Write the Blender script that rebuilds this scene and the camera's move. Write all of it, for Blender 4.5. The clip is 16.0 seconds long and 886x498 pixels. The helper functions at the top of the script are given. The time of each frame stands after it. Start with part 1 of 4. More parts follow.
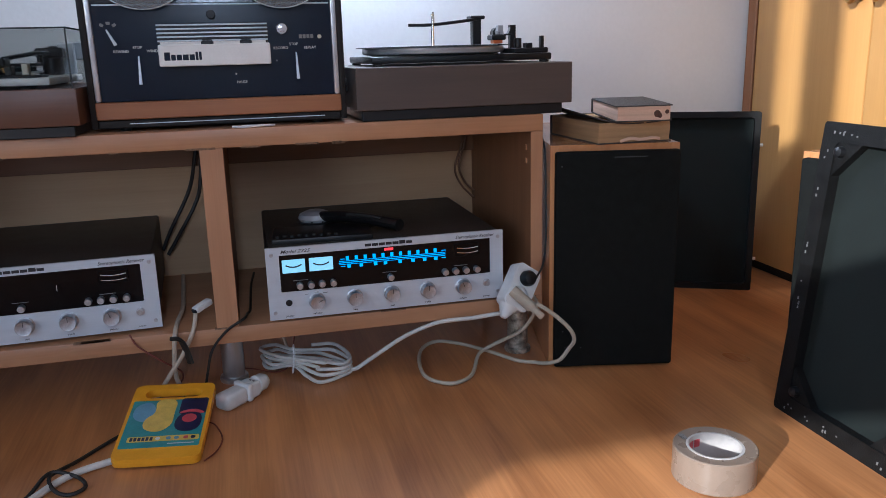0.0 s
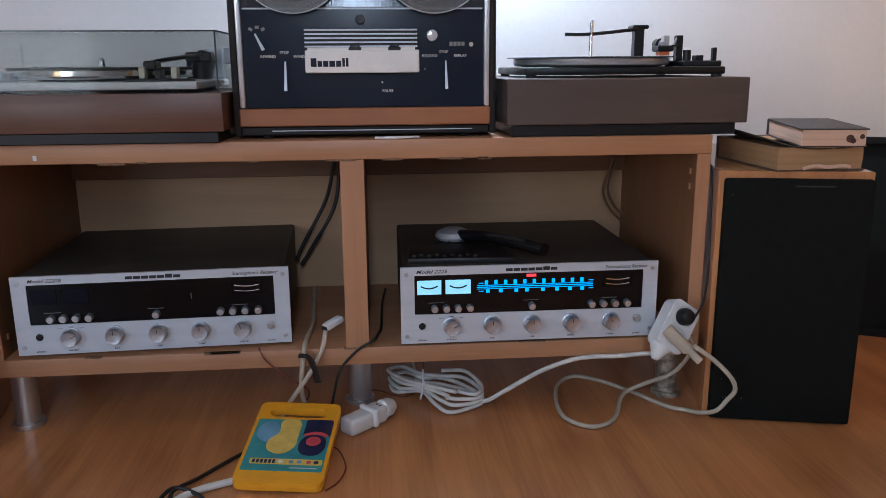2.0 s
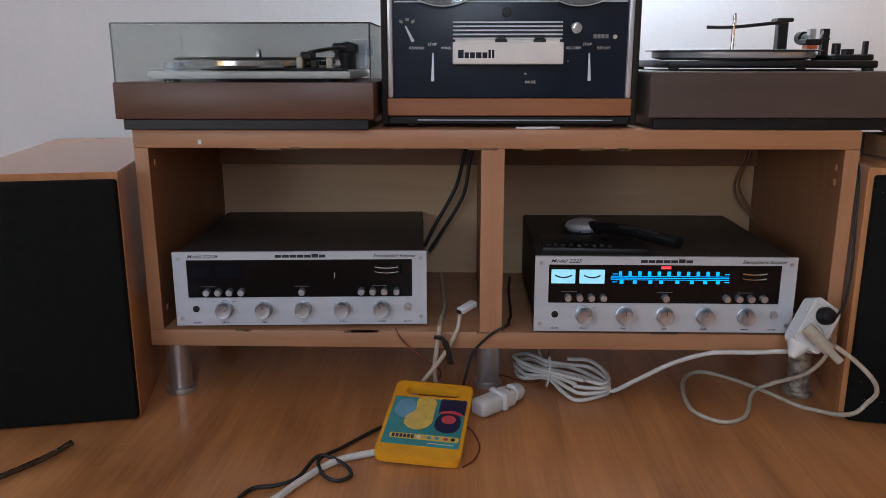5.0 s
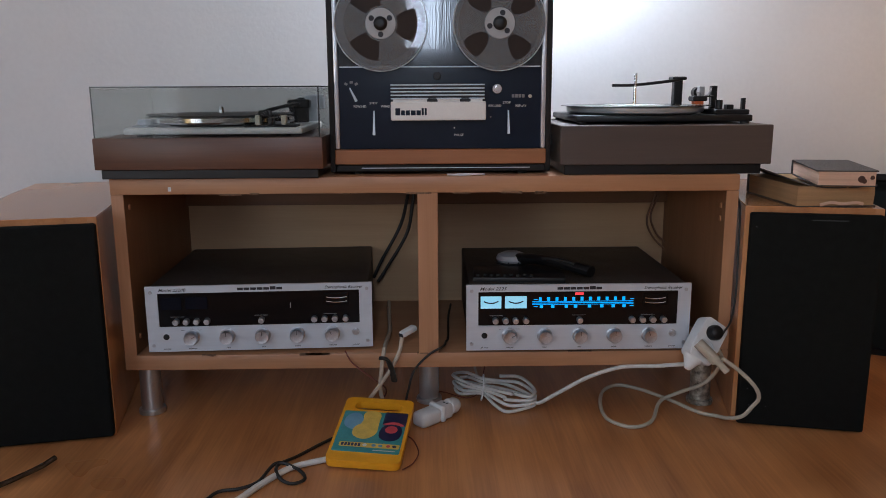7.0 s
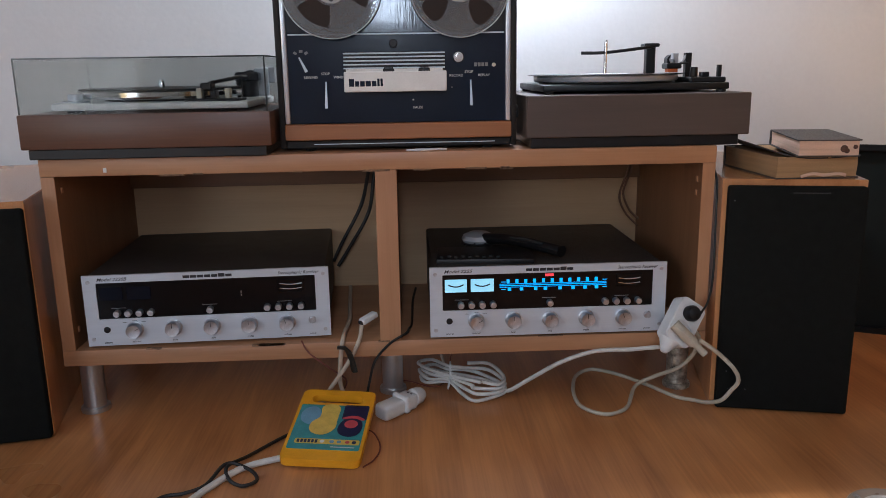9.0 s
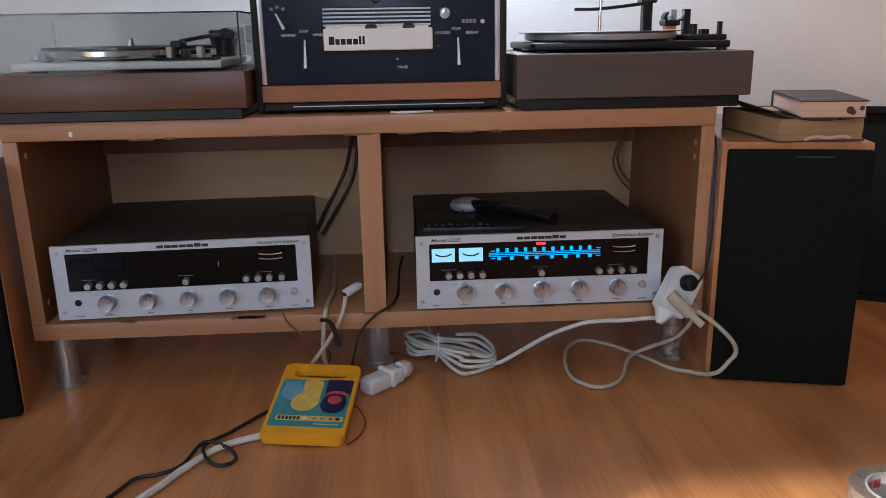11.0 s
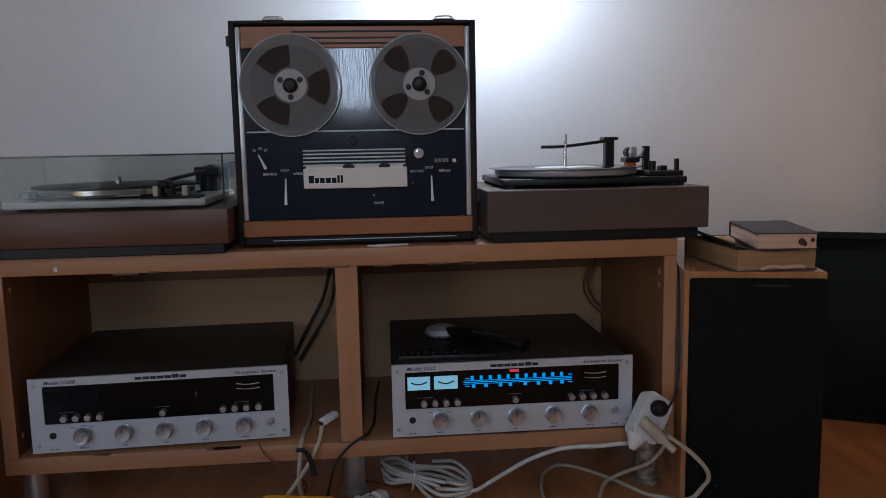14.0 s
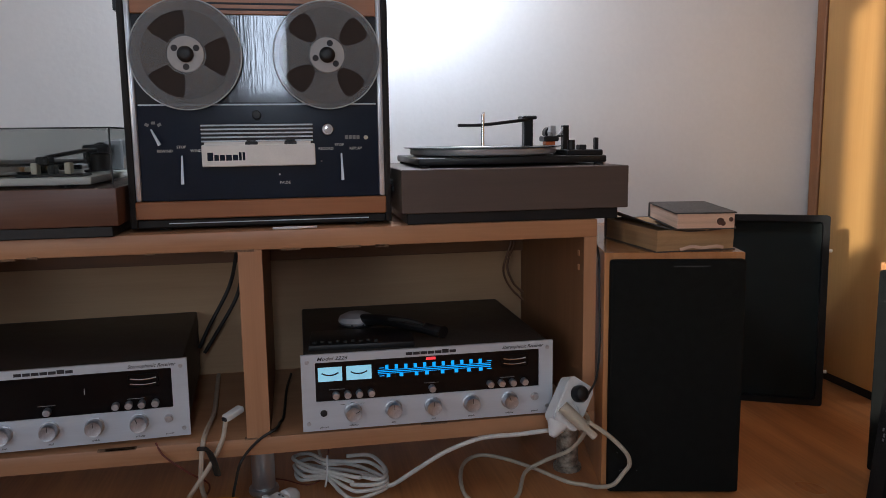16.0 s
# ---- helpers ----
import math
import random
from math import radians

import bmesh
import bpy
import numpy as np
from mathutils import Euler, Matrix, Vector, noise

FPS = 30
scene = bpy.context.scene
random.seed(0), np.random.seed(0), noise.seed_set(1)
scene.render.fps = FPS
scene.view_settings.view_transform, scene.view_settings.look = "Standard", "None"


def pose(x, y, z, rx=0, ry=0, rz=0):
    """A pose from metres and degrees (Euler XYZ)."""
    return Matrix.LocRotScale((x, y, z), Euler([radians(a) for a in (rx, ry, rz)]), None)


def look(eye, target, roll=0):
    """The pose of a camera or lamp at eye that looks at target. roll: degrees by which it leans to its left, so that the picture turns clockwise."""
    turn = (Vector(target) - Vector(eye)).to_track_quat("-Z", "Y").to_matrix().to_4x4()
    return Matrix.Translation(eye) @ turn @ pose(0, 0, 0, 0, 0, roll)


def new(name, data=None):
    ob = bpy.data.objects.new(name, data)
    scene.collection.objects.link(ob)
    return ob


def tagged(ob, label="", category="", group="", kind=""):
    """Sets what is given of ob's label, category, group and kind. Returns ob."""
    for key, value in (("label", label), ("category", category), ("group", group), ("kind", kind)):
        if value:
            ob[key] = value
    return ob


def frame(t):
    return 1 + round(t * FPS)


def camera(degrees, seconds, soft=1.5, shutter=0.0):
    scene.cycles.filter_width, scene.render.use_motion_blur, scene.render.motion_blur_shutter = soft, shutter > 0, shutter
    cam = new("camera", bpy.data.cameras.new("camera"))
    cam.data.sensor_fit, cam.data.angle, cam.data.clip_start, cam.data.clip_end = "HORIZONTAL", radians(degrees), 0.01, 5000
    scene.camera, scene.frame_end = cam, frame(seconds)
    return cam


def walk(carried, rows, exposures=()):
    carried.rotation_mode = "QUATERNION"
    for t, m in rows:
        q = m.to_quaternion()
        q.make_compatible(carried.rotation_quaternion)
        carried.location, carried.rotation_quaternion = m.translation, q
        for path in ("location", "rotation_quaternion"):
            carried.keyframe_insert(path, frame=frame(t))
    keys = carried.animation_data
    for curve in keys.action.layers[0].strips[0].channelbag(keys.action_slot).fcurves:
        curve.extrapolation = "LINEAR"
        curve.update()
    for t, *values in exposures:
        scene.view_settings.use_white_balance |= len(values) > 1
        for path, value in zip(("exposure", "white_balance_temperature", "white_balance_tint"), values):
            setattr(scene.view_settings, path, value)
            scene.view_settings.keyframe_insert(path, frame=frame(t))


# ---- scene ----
cam = camera(59.0, 16.0, soft=0.5)
PATH = [
    (0, (0.073, -1.359, 0.599), (0.547, 0.521, 0.108), -1.5),
    (0.5, (0.062, -1.368, 0.614), (0.44, 0.541, 0.151), 0.1),
    (1, (0.059, -1.307, 0.603), (0.364, 0.616, 0.149), 0.1),
    (1.5, (0.057, -1.246, 0.592), (0.28, 0.692, 0.152), -0.1),
    (2, (0.057, -1.247, 0.595), (0.227, 0.693, 0.139), -0.4),
    (2.5, (0.062, -1.253, 0.599), (0.14, 0.691, 0.136), -1.1),
    (3, (0.066, -1.257, 0.597), (-0.047, 0.687, 0.143), -2.6),
    (3.2, (0.057, -1.249, 0.585), (-0.112, 0.694, 0.142), -2.9),
    (5.3, (-0.027, -1.295, 0.596), (-0.056, 0.648, 0.124), 0.4),
    (5.5, (-0.013, -1.309, 0.599), (-0.024, 0.635, 0.131), 0.4),
    (6, (0.01, -1.35, 0.615), (0.018, 0.595, 0.15), 0.2),
    (6.5, (0.015, -1.434, 0.638), (0.041, 0.522, 0.225), 0.0),
    (7, (0.026, -1.462, 0.641), (0.059, 0.497, 0.242), -0.3),
    (7.5, (0.041, -1.454, 0.635), (0.082, 0.506, 0.24), -0.7),
    (8, (0.045, -1.43, 0.626), (0.109, 0.529, 0.226), -0.9),
    (8.5, (0.051, -1.402, 0.622), (0.127, 0.55, 0.196), -1.0),
    (9, (0.053, -1.37, 0.621), (0.149, 0.577, 0.174), -0.9),
    (9.5, (0.057, -1.333, 0.613), (0.163, 0.604, 0.128), -1.0),
    (10, (0.059, -1.308, 0.608), (0.173, 0.621, 0.093), -0.9),
    (12.5, (0.068, -1.318, 0.628), (0.192, 0.604, 0.088), -1.2),
    (13, (0.068, -1.349, 0.635), (0.2, 0.584, 0.139), -1.3),
    (13.5, (0.067, -1.362, 0.645), (0.223, 0.602, 0.299), -1.1),
    (14, (0.07, -1.344, 0.655), (0.247, 0.63, 0.392), -1.1),
    (14.5, (0.078, -1.325, 0.646), (0.284, 0.65, 0.406), -1.1),
    (15, (0.09, -1.308, 0.637), (0.383, 0.654, 0.388), -1.0),
    (15.5, (0.092, -1.303, 0.634), (0.425, 0.653, 0.375), -0.9),
    (16, (0.097, -1.28, 0.628), (0.463, 0.665, 0.343), -0.8),
]
walk(cam, [(t, look(eye, target, roll)) for t, eye, target, roll in PATH],
     exposures=[(0, 0.42, 5080, 10), (1.0, 0.3, 5200, 10), (1.5, 0.45, 5250, 10), (3, 0.54, 5380, 10), (5.5, 0.46, 5600, 10), (7.0, 0.20, 5600, 10), (8.5, 0.34, 5600, 10), (10, 0.52, 5600, 10), (12.5, 0.48, 5300, 10), (13.2, 0.30, 5250, 10), (14.0, -0.48, 5450, 10), (14.6, -0.56, 5500, 10), (15.2, -0.22, 5700, 10), (16, -0.02, 5700, 10)])

# exposure follows the clip's own camera
# ---- light ----
world = bpy.data.worlds.new("world")
scene.world = world
world.use_nodes = True
wn = world.node_tree
sky = wn.nodes.new("ShaderNodeTexSky")
sky.sky_type, sky.sun_disc = "NISHITA", False
SUN_DIR = Vector((0.8, 0.6, -0.3)).normalized()
sky.sun_elevation = math.asin(-SUN_DIR.z)
sky.sun_rotation = math.atan2(-SUN_DIR.x, -SUN_DIR.y)
wn.links.new(sky.outputs[0], wn.nodes["Background"].inputs[0])
wn.nodes["Background"].inputs[1].default_value = 0.08


def lamp(name, kind, m, energy, color, **more):
    data = bpy.data.lights.new(name, kind)
    data.energy, data.color = energy, color
    for key, value in more.items():
        if key == "angle":
            data.angle = value
        if key == "size":
            data.shape, data.size, data.size_y = "RECTANGLE", value[0], value[1]
        if key == "radius":
            data.shadow_soft_size = value
    ob = new(name, data)
    ob.matrix_world = m
    return ob


lamp("sun", "SUN", look((0, 0, 3), Vector((0, 0, 3)) + SUN_DIR), 5.5, (1, 0.88, 0.70), angle=radians(0.45))
# sky light in the unseen openings of the room; back and high are added fill
lamp("window_light_left", "AREA", look((-3.26, -0.4, 1.45), (0.0, -0.6, 0.8)), 4.5, (0.60, 0.79, 1.0), size=(1.1, 1.2))
lamp("window_light_tall", "AREA", look((0.0, -2.66, 1.45), (0.1, 0.0, 1.0)), 9.5, (0.90, 0.95, 1.0), size=(0.17, 1.2))
lamp("opening_fill_back", "AREA", look((-1.62, -2.66, 0.78), (0.9, 0.2, 0.45)), 6.0, (0.90, 0.95, 1.0), size=(0.8, 0.8))
lamp("opening_fill_high", "AREA", look((-2.67, -2.66, 1.9), (0.8, 0.2, 0.5)), 2.5, (0.95, 0.96, 1.0), size=(0.6, 0.9))
# lamp added above the tape recorder, past the view's top, for the wall's glow
lamp("wall_glow_light", "POINT", Matrix.Translation((0.31, 0.33, 1.09)), 14.0, (0.96, 0.98, 1.0), radius=0.06)


# ---- materials ----
def mat(name, color, rough=0.5, metal=0.0, vary=0.12, scale=30, bump=0.05, fine=400, stretch=(1, 1, 1), coat=0.0, dark=None, spec=0.5, emit=None, island=0.0):
    m = bpy.data.materials.new(name)
    m.use_nodes = True
    nt, L = m.node_tree, m.node_tree.links
    b = nt.nodes["Principled BSDF"]
    b.inputs["Metallic"].default_value = metal
    b.inputs["Coat Weight"].default_value = coat
    b.inputs["Specular IOR Level"].default_value = spec
    tc, mp = nt.nodes.new("ShaderNodeTexCoord"), nt.nodes.new("ShaderNodeMapping")
    mp.inputs["Scale"].default_value = stretch
    L.new(tc.outputs["Object"], mp.inputs[0])
    big, small = nt.nodes.new("ShaderNodeTexNoise"), nt.nodes.new("ShaderNodeTexNoise")
    for n, s, d in ((big, scale, 5), (small, fine, 3)):
        n.inputs["Scale"].default_value, n.inputs["Detail"].default_value = s, d
        L.new(mp.outputs[0], n.inputs["Vector"])
    ramp = nt.nodes.new("ShaderNodeValToRGB")
    lo = dark or tuple(c * (1 - 2 * vary) for c in color)
    hi = tuple(min(1, c * (1 + vary)) for c in color)
    ramp.color_ramp.elements[0].color, ramp.color_ramp.elements[0].position = (*lo, 1), 0.3
    ramp.color_ramp.elements[1].color, ramp.color_ramp.elements[1].position = (*hi, 1), 0.7
    add = nt.nodes.new("ShaderNodeMath")
    add.operation = "MULTIPLY_ADD"
    add.inputs[1].default_value = 0.3
    L.new(small.outputs[0], add.inputs[0])
    sc = nt.nodes.new("ShaderNodeMath")
    sc.operation = "MULTIPLY"
    sc.inputs[1].default_value = 0.7
    L.new(big.outputs[0], sc.inputs[0])
    L.new(sc.outputs[0], add.inputs[2])
    L.new(add.outputs[0], ramp.inputs[0])
    L.new(ramp.outputs[0], b.inputs["Base Color"])
    rr = nt.nodes.new("ShaderNodeMapRange")
    rr.inputs[3].default_value, rr.inputs[4].default_value = max(0.02, rough * 0.8), min(1, rough * 1.2)
    L.new(big.outputs[0], rr.inputs[0])
    L.new(rr.outputs[0], b.inputs["Roughness"])
    if bump:
        bp = nt.nodes.new("ShaderNodeBump")
        bp.inputs["Strength"].default_value, bp.inputs["Distance"].default_value = bump, 0.002
        L.new(small.outputs[0], bp.inputs["Height"])
        L.new(bp.outputs[0], b.inputs["Normal"])
    if emit:
        b.inputs["Emission Color"].default_value, b.inputs["Emission Strength"].default_value = (*emit[0], 1), emit[1]
    return m


def wood(name, light, dark, axis="x", rough=0.45, scale=1.0, coat=0.0, planks=None):
    """Wood with long grain along one axis of the object; planks: width and length of laid boards."""
    m = bpy.data.materials.new(name)
    m.use_nodes = True
    nt, L = m.node_tree, m.node_tree.links
    b = nt.nodes["Principled BSDF"]
    b.inputs["Coat Weight"].default_value = coat
    tc = nt.nodes.new("ShaderNodeTexCoord")
    src = tc.outputs["Object"]

    def mapped(sx):
        mp = nt.nodes.new("ShaderNodeMapping")
        mp.inputs["Scale"].default_value = sx
        L.new(src, mp.inputs[0])
        return mp.outputs[0]

    def noise_at(vec, s, d=4, dist=0.0):
        n = nt.nodes.new("ShaderNodeTexNoise")
        n.inputs["Scale"].default_value, n.inputs["Detail"].default_value, n.inputs["Distortion"].default_value = s, d, dist
        L.new(vec, n.inputs["Vector"])
        return n.outputs[0]

    k = {"x": (0.09, 1, 1), "y": (1, 0.09, 1), "z": (1, 1, 0.09)}[axis]
    f = {"x": (0.03, 1, 1), "y": (1, 0.03, 1), "z": (1, 1, 0.03)}[axis]
    a = noise_at(mapped(k), 22 * scale, 5, 0.6)
    g = noise_at(mapped(f), 260 * scale, 3)
    w = noise_at(mapped((1, 1, 1)), 3 * scale, 3)
    def mix(x, y, fac):
        n = nt.nodes.new("ShaderNodeMix")
        n.data_type = "FLOAT"
        n.inputs[0].default_value = fac
        L.new(x, n.inputs[2])
        L.new(y, n.inputs[3])
        return n.outputs[0]
    v = mix(mix(a, g, 0.32), w, 0.36)
    ramp = nt.nodes.new("ShaderNodeValToRGB")
    e = ramp.color_ramp.elements
    e[0].color, e[0].position, e[1].color, e[1].position = (*dark, 1), 0.36, (*light, 1), 0.62
    L.new(v, ramp.inputs[0])
    out = ramp.outputs[0]
    if planks:
        br = nt.nodes.new("ShaderNodeTexBrick")
        br.inputs["Scale"].default_value = 1.0
        br.inputs["Brick Width"].default_value, br.inputs["Row Height"].default_value = planks[1], planks[0]
        br.inputs["Mortar Size"].default_value = 0.0012
        br.inputs["Color1"].default_value, br.inputs["Color2"].default_value = (1, 1, 1, 1), (0.80, 0.78, 0.76, 1)
        br.inputs["Mortar"].default_value = (0.45, 0.42, 0.4, 1)
        rot = nt.nodes.new("ShaderNodeMapping")
        rot.inputs["Rotation"].default_value = (0, 0, radians(90 if axis == "y" else 0))
        L.new(src, rot.inputs[0])
        L.new(rot.outputs[0], br.inputs["Vector"])
        mx = nt.nodes.new("ShaderNodeMix")
        mx.data_type, mx.blend_type = "RGBA", "MULTIPLY"
        mx.inputs[0].default_value = 1.0
        L.new(out, mx.inputs[6])
        L.new(br.outputs[0], mx.inputs[7])
        out = mx.outputs[2]
    L.new(out, b.inputs["Base Color"])
    rr = nt.nodes.new("ShaderNodeMapRange")
    rr.inputs[3].default_value, rr.inputs[4].default_value = rough * 0.75, min(1, rough * 1.3)
    L.new(w, rr.inputs[0])
    L.new(rr.outputs[0], b.inputs["Roughness"])
    bp = nt.nodes.new("ShaderNodeBump")
    bp.inputs["Strength"].default_value, bp.inputs["Distance"].default_value = 0.08, 0.001
    L.new(g, bp.inputs["Height"])
    L.new(bp.outputs[0], b.inputs["Normal"])
    return m


def clear(name, tint, sheen=0.5, haze=0.0, haze_color=(0.5, 0.5, 0.5)):
    """Thin clear or smoked plastic: straight-through light, a sheen, and a little haze."""
    m = bpy.data.materials.new(name)
    m.use_nodes = True
    nt, L = m.node_tree, m.node_tree.links
    nt.nodes.remove(nt.nodes["Principled BSDF"])
    tr, gl, df = nt.nodes.new("ShaderNodeBsdfTransparent"), nt.nodes.new("ShaderNodeBsdfGlossy"), nt.nodes.new("ShaderNodeBsdfDiffuse")
    tr.inputs[0].default_value = (*tint, 1)
    df.inputs[0].default_value = (*haze_color, 1)
    gl.inputs["Roughness"].default_value = 0.03
    m1, m2, fr = nt.nodes.new("ShaderNodeMixShader"), nt.nodes.new("ShaderNodeMixShader"), nt.nodes.new("ShaderNodeLayerWeight")
    fr.inputs[0].default_value = 0.12
    weak = nt.nodes.new("ShaderNodeMapRange")
    weak.inputs[3].default_value, weak.inputs[4].default_value = 0.04 * sheen, sheen
    m1.inputs[0].default_value = haze
    L.new(tr.outputs[0], m1.inputs[1])
    L.new(df.outputs[0], m1.inputs[2])
    L.new(fr.outputs["Facing"], weak.inputs[0])
    L.new(weak.outputs[0], m2.inputs[0])
    L.new(m1.outputs[0], m2.inputs[1])
    L.new(gl.outputs[0], m2.inputs[2])
    L.new(m2.outputs[0], nt.nodes["Material Output"].inputs[0])
    return m


M_WALL = mat("wall_paint", (0.72, 0.715, 0.71), 0.6, vary=0.03, scale=3, fine=90, bump=0.22)
M_CEIL = mat("ceiling_paint", (0.78, 0.77, 0.75), 0.8, vary=0.03, scale=3, fine=60, bump=0.1)
M_FLOOR = wood("laminate_floor", (0.58, 0.262, 0.094), (0.27, 0.102, 0.032), "y", 0.29, 0.8)
M_BEECH = wood("beech_veneer", (0.465, 0.250, 0.130), (0.35, 0.170, 0.082), "x", 0.42)
M_BEECH_Z = wood("beech_veneer_upright", (0.465, 0.250, 0.130), (0.35, 0.170, 0.082), "z", 0.42)
# beech darkened in its colour to carry the shade on the inner faces
M_BEECH_SHADED = wood("beech_inside_shaded", (0.25, 0.122, 0.056), (0.18, 0.083, 0.036), "z", 0.5)
M_BACKBOARD = wood("pale_backboard", (0.50, 0.335, 0.19), (0.42, 0.27, 0.145), "x", 0.6)
M_CHIP = mat("raw_chipboard", (0.22, 0.13, 0.075), 0.9, vary=0.3, scale=200, fine=600, bump=0.5)
M_SPK_WOOD = wood("teak_veneer", (0.54, 0.255, 0.100), (0.36, 0.15, 0.052), "z", 0.3, coat=0.3)
M_SPK_TOP = wood("teak_veneer_top", (0.54, 0.255, 0.100), (0.36, 0.15, 0.052), "y", 0.25, coat=0.4)
M_CLOTH = mat("black_grille_cloth", (0.010, 0.011, 0.0105), 0.9, vary=0.2, scale=60, fine=1800, bump=0.5, spec=0.1)
M_CLOTH2 = mat("dark_grey_cloth", (0.012, 0.016, 0.015), 0.9, vary=0.15, scale=20, fine=1500, bump=0.4, spec=0.2)
M_FRAME = mat("black_frame_paint", (0.007, 0.007, 0.007), 0.55, vary=0.3, scale=40, fine=500, bump=0.5, spec=0.2)
M_SILVER = mat("brushed_aluminium", (0.56, 0.615, 0.685), 0.38, 0.18, vary=0.04, scale=60, fine=500, stretch=(0.03, 1, 1), bump=0.02)
M_STRIP = mat("bright_metal_strip", (0.62, 0.66, 0.71), 0.25, 0.45, vary=0.05, scale=40, bump=0)
M_RIM = mat("pale_plastic_rim", (0.42, 0.44, 0.45), 0.3, vary=0.05, bump=0)
M_KNOB = mat("turned_aluminium", (0.47, 0.49, 0.53), 0.36, 0.85, vary=0.10, scale=200, bump=0.08)
M_CHROME = mat("chrome", (0.75, 0.76, 0.78), 0.14, 1.0, vary=0.04, scale=40, bump=0)
M_GLASSBLACK = mat("black_dial_glass", (0.005, 0.005, 0.006), 0.14, vary=0.1, scale=20, bump=0, spec=0.15)
M_CASE = mat("black_vinyl_case", (0.013, 0.011, 0.010), 0.55, vary=0.25, scale=30, fine=900, bump=0.4, spec=0.3)
M_VINYL = mat("brown_black_vinyl", (0.034, 0.029, 0.025), 0.5, vary=0.2, scale=30, fine=900, bump=0.4)
M_BLACK = mat("black_plastic", (0.010, 0.010, 0.011), 0.38, vary=0.2, scale=40, fine=600, bump=0.15, spec=0.35)
M_RUBBER = mat("black_rubber", (0.02, 0.02, 0.02), 0.75, vary=0.2, scale=40, fine=600, bump=0.2)
M_BLUE = mat("lit_dial_blue", (0.02, 0.15, 0.35), 0.5, bump=0, emit=((0.02, 0.34, 0.80), 1.1))
M_METER = mat("lit_meter_face", (0.35, 0.55, 0.62), 0.4, bump=0, emit=((0.26, 0.60, 0.72), 0.62))
M_METER_OFF = mat("unlit_meter_face", (0.003, 0.005, 0.012), 0.25, bump=0, spec=0.12)
M_RED = mat("lit_red_lamp", (0.5, 0.02, 0.02), 0.4, bump=0, emit=((0.85, 0.05, 0.06), 0.9))
M_INK = mat("black_ink", (0.015, 0.015, 0.02), 0.6, bump=0)
M_PRINT = mat("white_print", (0.62, 0.62, 0.60), 0.6, bump=0)
M_PRINT_DIM = mat("grey_print", (0.22, 0.22, 0.22), 0.6, bump=0)
M_NAVY = mat("dark_blue_gloss_panel", (0.005, 0.011, 0.026), 0.20, vary=0.12, scale=8, fine=200, bump=0, spec=0.3)
M_TEAKSTRIP = wood("teak_strip", (0.36, 0.15, 0.055), (0.24, 0.09, 0.03), "x", 0.35)
M_REEL = clear("clear_reel_plastic", (0.84, 0.86, 0.88), haze=0.20, haze_color=(0.42, 0.44, 0.45))
M_UPPER = mat("grey_blue_satin_panel", (0.014, 0.022, 0.034), 0.11, 0.25, vary=0.15, scale=20, fine=300, stretch=(1, 1, 0.05), bump=0.07, spec=0.9, coat=0.15)
M_BACK_STRIP = wood("dark_strip", (0.20, 0.10, 0.05), (0.14, 0.07, 0.032), "x", 0.5)
M_HUB = mat("grey_hub_plastic", (0.36, 0.36, 0.36), 0.45, vary=0.08, bump=0.05)
M_TAPE_BROWN = mat("brown_magnetic_tape", (0.030, 0.019, 0.014), 0.55, spec=0.2, vary=0.15, scale=20, bump=0.05)
M_WALNUT = wood("walnut_plinth", (0.135, 0.062, 0.035), (0.080, 0.034, 0.020), "x", 0.4)
M_GREYWOOD = wood("grey_brown_plinth", (0.088, 0.064, 0.052), (0.066, 0.047, 0.038), "x", 0.5)
M_SMOKE = clear("smoked_acrylic", (0.82, 0.83, 0.82), sheen=0.18, haze=0.002)
M_SMOKE_SIDE = clear("smoked_acrylic_side", (0.84, 0.85, 0.84), sheen=0.15)
M_SMOKE_EDGE = mat("smoked_acrylic_edge", (0.02, 0.02, 0.02), 0.25, bump=0)
M_OFFWHITE = mat("off_white_enamel", (0.74, 0.735, 0.71), 0.35, vary=0.05, bump=0.03)
M_IVORY = mat("ivory_plastic", (0.62, 0.58, 0.46), 0.4, vary=0.05, bump=0.03)
M_MAT = mat("ribbed_rubber_mat", (0.020, 0.017, 0.016), 0.5, vary=0.2, scale=60, bump=0.3)
M_RECORD = mat("black_vinyl_record", (0.012, 0.012, 0.012), 0.16, vary=0.1, scale=20, bump=0.02)
M_LABEL = mat("pale_record_label", (0.78, 0.76, 0.74), 0.4, vary=0.06, bump=0)
M_ORANGE = mat("orange_plastic", (0.62, 0.14, 0.035), 0.4, bump=0)
M_WHITE = mat("white_plastic", (0.72, 0.73, 0.73), 0.4, vary=0.06, scale=40, bump=0.05)
M_CABLE_W = mat("white_cable", (0.66, 0.65, 0.62), 0.5, vary=0.08, scale=60, bump=0.1)
M_CABLE_B = mat("beige_cable", (0.50, 0.45, 0.36), 0.5, vary=0.08, scale=60, bump=0.1)
M_CABLE_G = mat("greyish_cable", (0.50, 0.42, 0.33), 0.5, vary=0.1, scale=60, bump=0.1)
M_CABLE_K = mat("black_cable", (0.014, 0.013, 0.012), 0.5, vary=0.2, scale=60, bump=0.1)
M_CABLE_N = mat("brown_cable", (0.17, 0.085, 0.045), 0.5, vary=0.15, scale=60, bump=0.1)
M_WIRE_R = mat("dark_red_wire", (0.16, 0.035, 0.022), 0.5, bump=0)
M_YELLOW = mat("yellow_plastic", (0.80, 0.365, 0.010), 0.38, vary=0.06, scale=30, bump=0.1)
